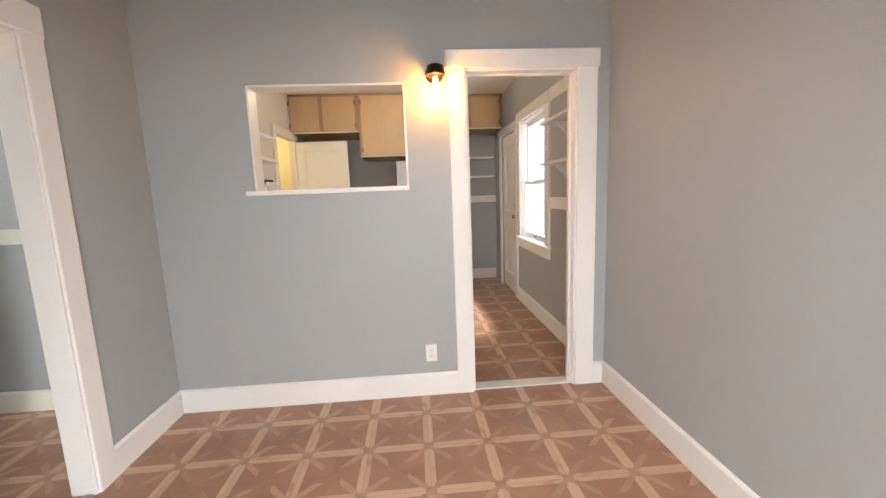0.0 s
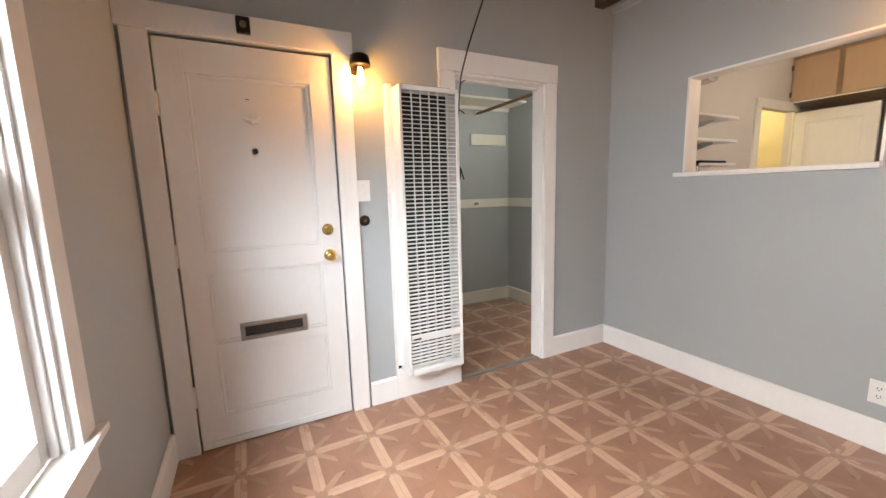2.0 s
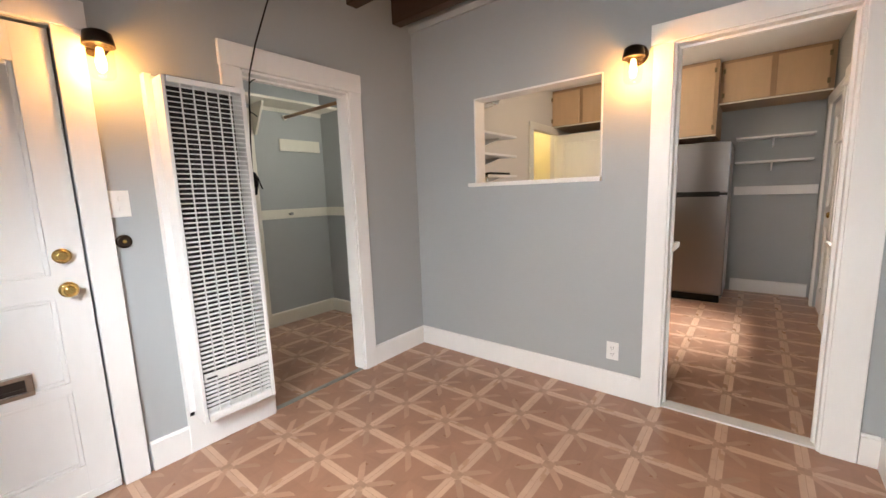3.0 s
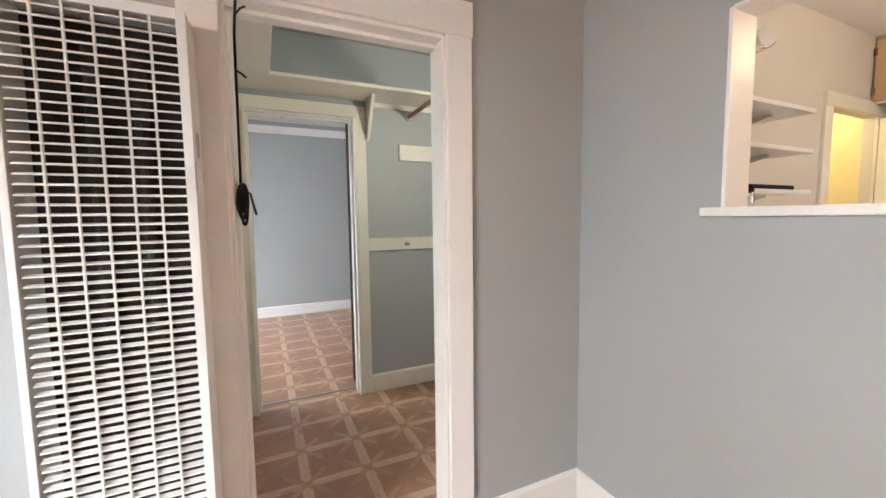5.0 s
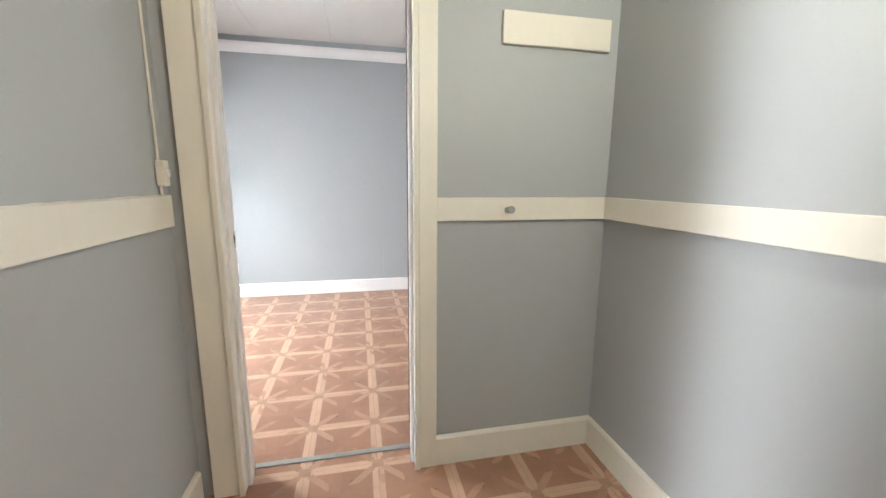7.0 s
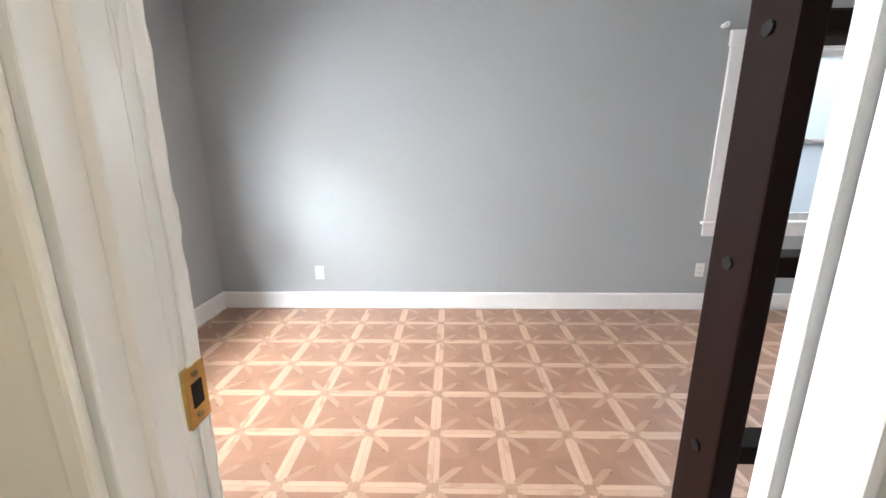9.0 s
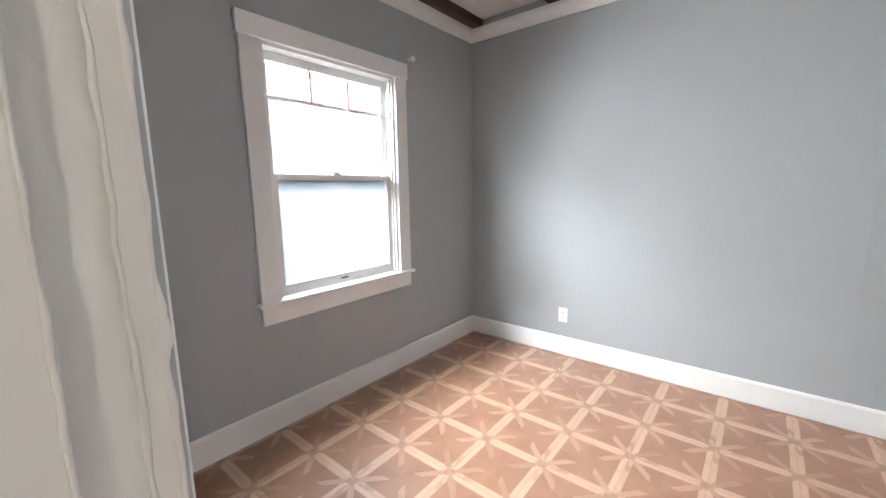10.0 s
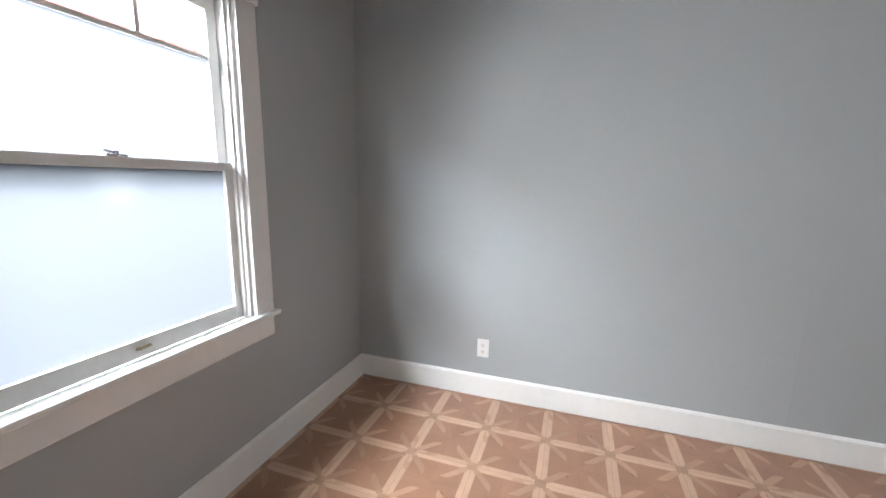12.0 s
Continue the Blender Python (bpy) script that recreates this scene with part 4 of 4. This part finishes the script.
for nm, lo, hi in (("freezer_door", 1.215, 1.745), ("fridge_door", 0.09, 1.185)):
    d = part(nm, boxes((-0.17, 0.525, 5.70, 5.755, lo, hi), bevel=0.012), STEEL, fridge, "brushed stainless steel door")
    part("handle_recess", boxes((-0.10, 0.45, 5.697, 5.702, lo - 0.002 if lo > 1 else hi - 0.012, lo + 0.012 if lo > 1 else hi + 0.002)), BLACK, d)
part("gap_seal", boxes((-0.165, 0.52, 5.72, 5.757, 1.186, 1.214)), BLACK, fridge)
part("foot_grille", boxes((-0.15, 0.50, 5.74, 5.80, 0.0, 0.085), bevel=0.004), BLACK, fridge)

for z in (1.80, 1.535):
    s = thing("wall_shelf", (0.85, 6.38, z), "white shelf on the kitchen wall beside the refrigerator", "shelf", group="kitchen back shelves")
    part("board", boxes((0.54, 1.20, 6.22, 6.498, z - 0.010, z + 0.010), bevel=0.003), WHITE, s)
    bm = bmesh.new()
    prism(bm, [(6.498, z - 0.011), (6.30, z - 0.011), (6.30, z - 0.022), (6.48, z - 0.10), (6.498, z - 0.10)], 0, 0.86, 0.875)
    part("bracket", bm, WHITE, s)
solid("trim_belt_rail", boxes((0.54, 1.276, 6.48, 6.498, 1.165, 1.265), bevel=0.003), WHITE, "white painted belt rail", "rail", "structure")
solid("trim_belt_rail", boxes((1.262, 1.279, 3.212, 4.130, 1.15, 1.25), bevel=0.003), WHITE, "white painted belt rail", "rail", "structure")
solid("trim_head_rail", boxes((1.264, 1.279, 3.212, 4.120, 2.085, 2.19), bevel=0.003), WHITE, "white painted head rail", "rail", "structure")
for z in (1.845, 1.525):
    s = thing("corner_shelf", (1.19, 3.53, z), "white shelf on brackets beside the kitchen window", "shelf", group="kitchen window shelves")
    part("board", boxes((1.09, 1.278, 3.214, 3.86, z - 0.010, z + 0.010), bevel=0.003), WHITE, s)
    bm = bmesh.new()
    prism(bm, [(1.278, z - 0.011), (1.13, z - 0.011), (1.13, z - 0.02), (1.268, z - 0.15), (1.278, z - 0.15)], 1, 3.62, 3.635)
    part("bracket", bm, WHITE, s)
for z in (1.815, 1.635, 1.45):
    s = thing("side_shelf", (-1.27, 3.7, z), "white shelf on the cream kitchen wall", "shelf", group="kitchen side shelves")
    part("board", boxes((-1.458, -1.07, 3.30, 4.06, z - 0.010, z + 0.010), bevel=0.003), WHITE, s)
    for y in (3.45, 3.88):
        bm = bmesh.new()
        prism(bm, [(-1.458, z - 0.011), (-1.16, z - 0.011), (-1.16, z - 0.02), (-1.446, z - 0.10), (-1.458, z - 0.10)], 1, y, y + 0.015)
        part("bracket", bm, WHITE, s)
spot = thing("spot_light", (-1.40, 3.95, 2.14), "nickel cylinder spotlight on the cream wall, unlit", "wall lamp")
part("base", tubes(([(-1.459, 3.96, 2.12), (-1.440, 3.96, 2.12)], 0.055), n=20), CHROME, spot)
part("barrel", tubes(([(-1.445, 3.96, 2.13), (-1.36, 3.94, 2.145), (-1.20, 3.90, 2.16), (-1.195, 3.898, 2.16)], [0.042, 0.045, 0.05, 0.040]), n=20), CHROME, spot, smooth=True)
jar = thing("small_jar", (-0.922, 3.256, 1.379), "small clear jar with a dark lid on the hatch sill", "jar")
part("jar_body", tubes(([(-0.922, 3.256, 1.379), (-0.922, 3.256, 1.386), (-0.922, 3.256, 1.420), (-0.922, 3.256, 1.430)], [0.020, 0.024, 0.024, 0.019]), n=18), CHROME, jar, smooth=True)
part("lid", tubes(([(-0.922, 3.256, 1.4305), (-0.922, 3.256, 1.446)], 0.023), n=18), BLACK, jar, "dark lid")
tray = solid("black_tray", boxes((-1.38, -1.10, 3.64, 3.98, 1.461, 1.482), bevel=0.006), BLACK, "flat black tray on the lowest shelf", "tray")
lamp = thing("ceiling_lamp", (-0.2, 4.70, 2.6), "round warm ceiling lamp, lit", "ceiling lamp")
part("canopy", tubes(([(-0.2, 4.70, 2.60), (-0.2, 4.70, 2.572), (-0.2, 4.70, 2.565)], [0.085, 0.085, 0.05]), ([(-0.2, 4.70, 2.566), (-0.2, 4.70, 2.495)], 0.03), n=24), WHITE, lamp)
g = part("globe", tubes(([(-0.2, 4.70, 2.50), (-0.2, 4.70, 2.475), (-0.2, 4.70, 2.42), (-0.2, 4.70, 2.375), (-0.2, 4.70, 2.36)], [0.05, 0.085, 0.10, 0.07, 0.03]), n=24), KBULB, lamp, "glowing opal glass", smooth=True)
g.visible_shadow = False
base = thing("base_cabinet", (-0.6, 3.5, 0), "maple base cabinet under the white counter", "cabinet")
part("body", boxes((-1.455, 0.27, 3.214, 3.80, 0.10, 0.865), bevel=0.003), MAPLE, base)
part("plinth", boxes((-1.455, 0.26, 3.214, 3.74, 0.0, 0.10)), DARKBOX, base)
for k in range(4):
    d = part("door", boxes((-1.43 + 0.425 * k, -1.03 + 0.425 * k, 3.80, 3.82, 0.13, 0.845), bevel=0.004), MAPLE, base)
    part("hinge", boxes((-1.436 + 0.425 * k, -1.42 + 0.425 * k, 3.819, 3.823, 0.70, 0.75)), OLDBRASS, d)
solid("worktop", boxes((-1.455, 0.345, 3.214, 3.85, 0.866, 0.905), bevel=0.006), ENAMEL, "white laminate kitchen worktop", "worktop")

# ---- floors ----
P, X0, Y0 = 0.3165, -0.895, 1.285


def tile_mesh():
    """One patterned tile: brown field in four wedges, tan strips along its edges, umber nodes, pointed petals."""
    bm = bmesh.new()
    h = P / 2
    layer = []

    def flat(pts, z, slot):
        f = bm.faces.new([bm.verts.new((x, y, z)) for x, y in pts])
        f.material_index = slot
        layer.append(f)

    box(bm, -h, h, -h, h, -0.006, -0.0002)
    for k in range(4):
        c, s = ((1, 0), (0, 1), (-1, 0), (0, -1))[k]

        def r(x, y):
            return (c * x - s * y, s * x + c * y)
        flat([r(0, 0), r(h, -h), r(h, 0)], 0.0, 0)
        flat([r(0, 0), r(h, 0), r(h, h)], 0.0, 0)
        # half-width strips on this edge, in two staves
        w, q = 0.026, 0.026
        flat([r(h - w, -h + q), r(h - 0.0007, -h + q), r(h - 0.0007, h - q), r(h - w, h - q)], 0.0003, 1)
        # quarter of the node
        flat([r(h - q, h - q), r(h, h - q), r(h, h), r(h - q, h)], 0.0005, 2)
        # petal from the node towards the middle, cut to a slanted point
        a, b, g = h - q + 0.003, h - 0.106, 0.0150
        d = 0.7071
        flat([r(a + g * d, a - g * d), r(a - g * d, a + g * d), r(b - g * d - 0.012, b + g * d - 0.012), r(b - 0.004, b - 0.004), r(b + g * d + 0.012, b - g * d + 0.012)], 0.0004, 3)
    me = bpy.data.meshes.new("floor_tile")
    bm.normal_update()
    for f in layer:
        if f.normal.z < 0:
            f.normal_flip()
    bm.to_mesh(me)
    bm.free()
    for mt in (TILE_DARK, TILE_LIGHT, TILE_NODE, TILE_PETAL):
        me.materials.append(mt)
    return me


TILE = tile_mesh()
laid = set()
for nm, x0, x1, y0, y1, lab in (("floor_living", -1.565, 1.29, -0.04, 3.15, "patterned brown vinyl tile floor of the living room"),
                                ("floor_closet", -3.12, -1.565, 1.47, 3.32, "patterned brown vinyl tile floor of the closet"),
                                ("floor_bedroom", -5.96, -3.12, -0.02, 5.47, "patterned brown vinyl tile floor of the bedroom"),
                                ("floor_kitchen", -1.47, 1.29, 3.15, 6.52, "patterned brown vinyl tile floor of the kitchen"),
                                ("floor_hall", -2.6, -1.47, 4.95, 6.25, "patterned brown vinyl tile floor beyond the kitchen")):
    floor = solid(nm, boxes((x0, x1, y0, y1, -0.10, -0.007)), SLAB, lab, "floor", "structure")
    for i in range(math.floor((x0 - X0) / P), math.ceil((x1 - X0) / P)):
        for j in range(math.floor((y0 - Y0) / P), math.ceil((y1 - Y0) / P)):
            if (i, j) in laid:
                continue
            laid.add((i, j))
            ob = new("floor_tile", TILE)
            ob.parent = floor
            ob.matrix_basis = pose(X0 + (i + 0.5) * P, Y0 + (j + 0.5) * P, 0, 0, 0, 90 * ((i * 7 + j * 3) % 4))
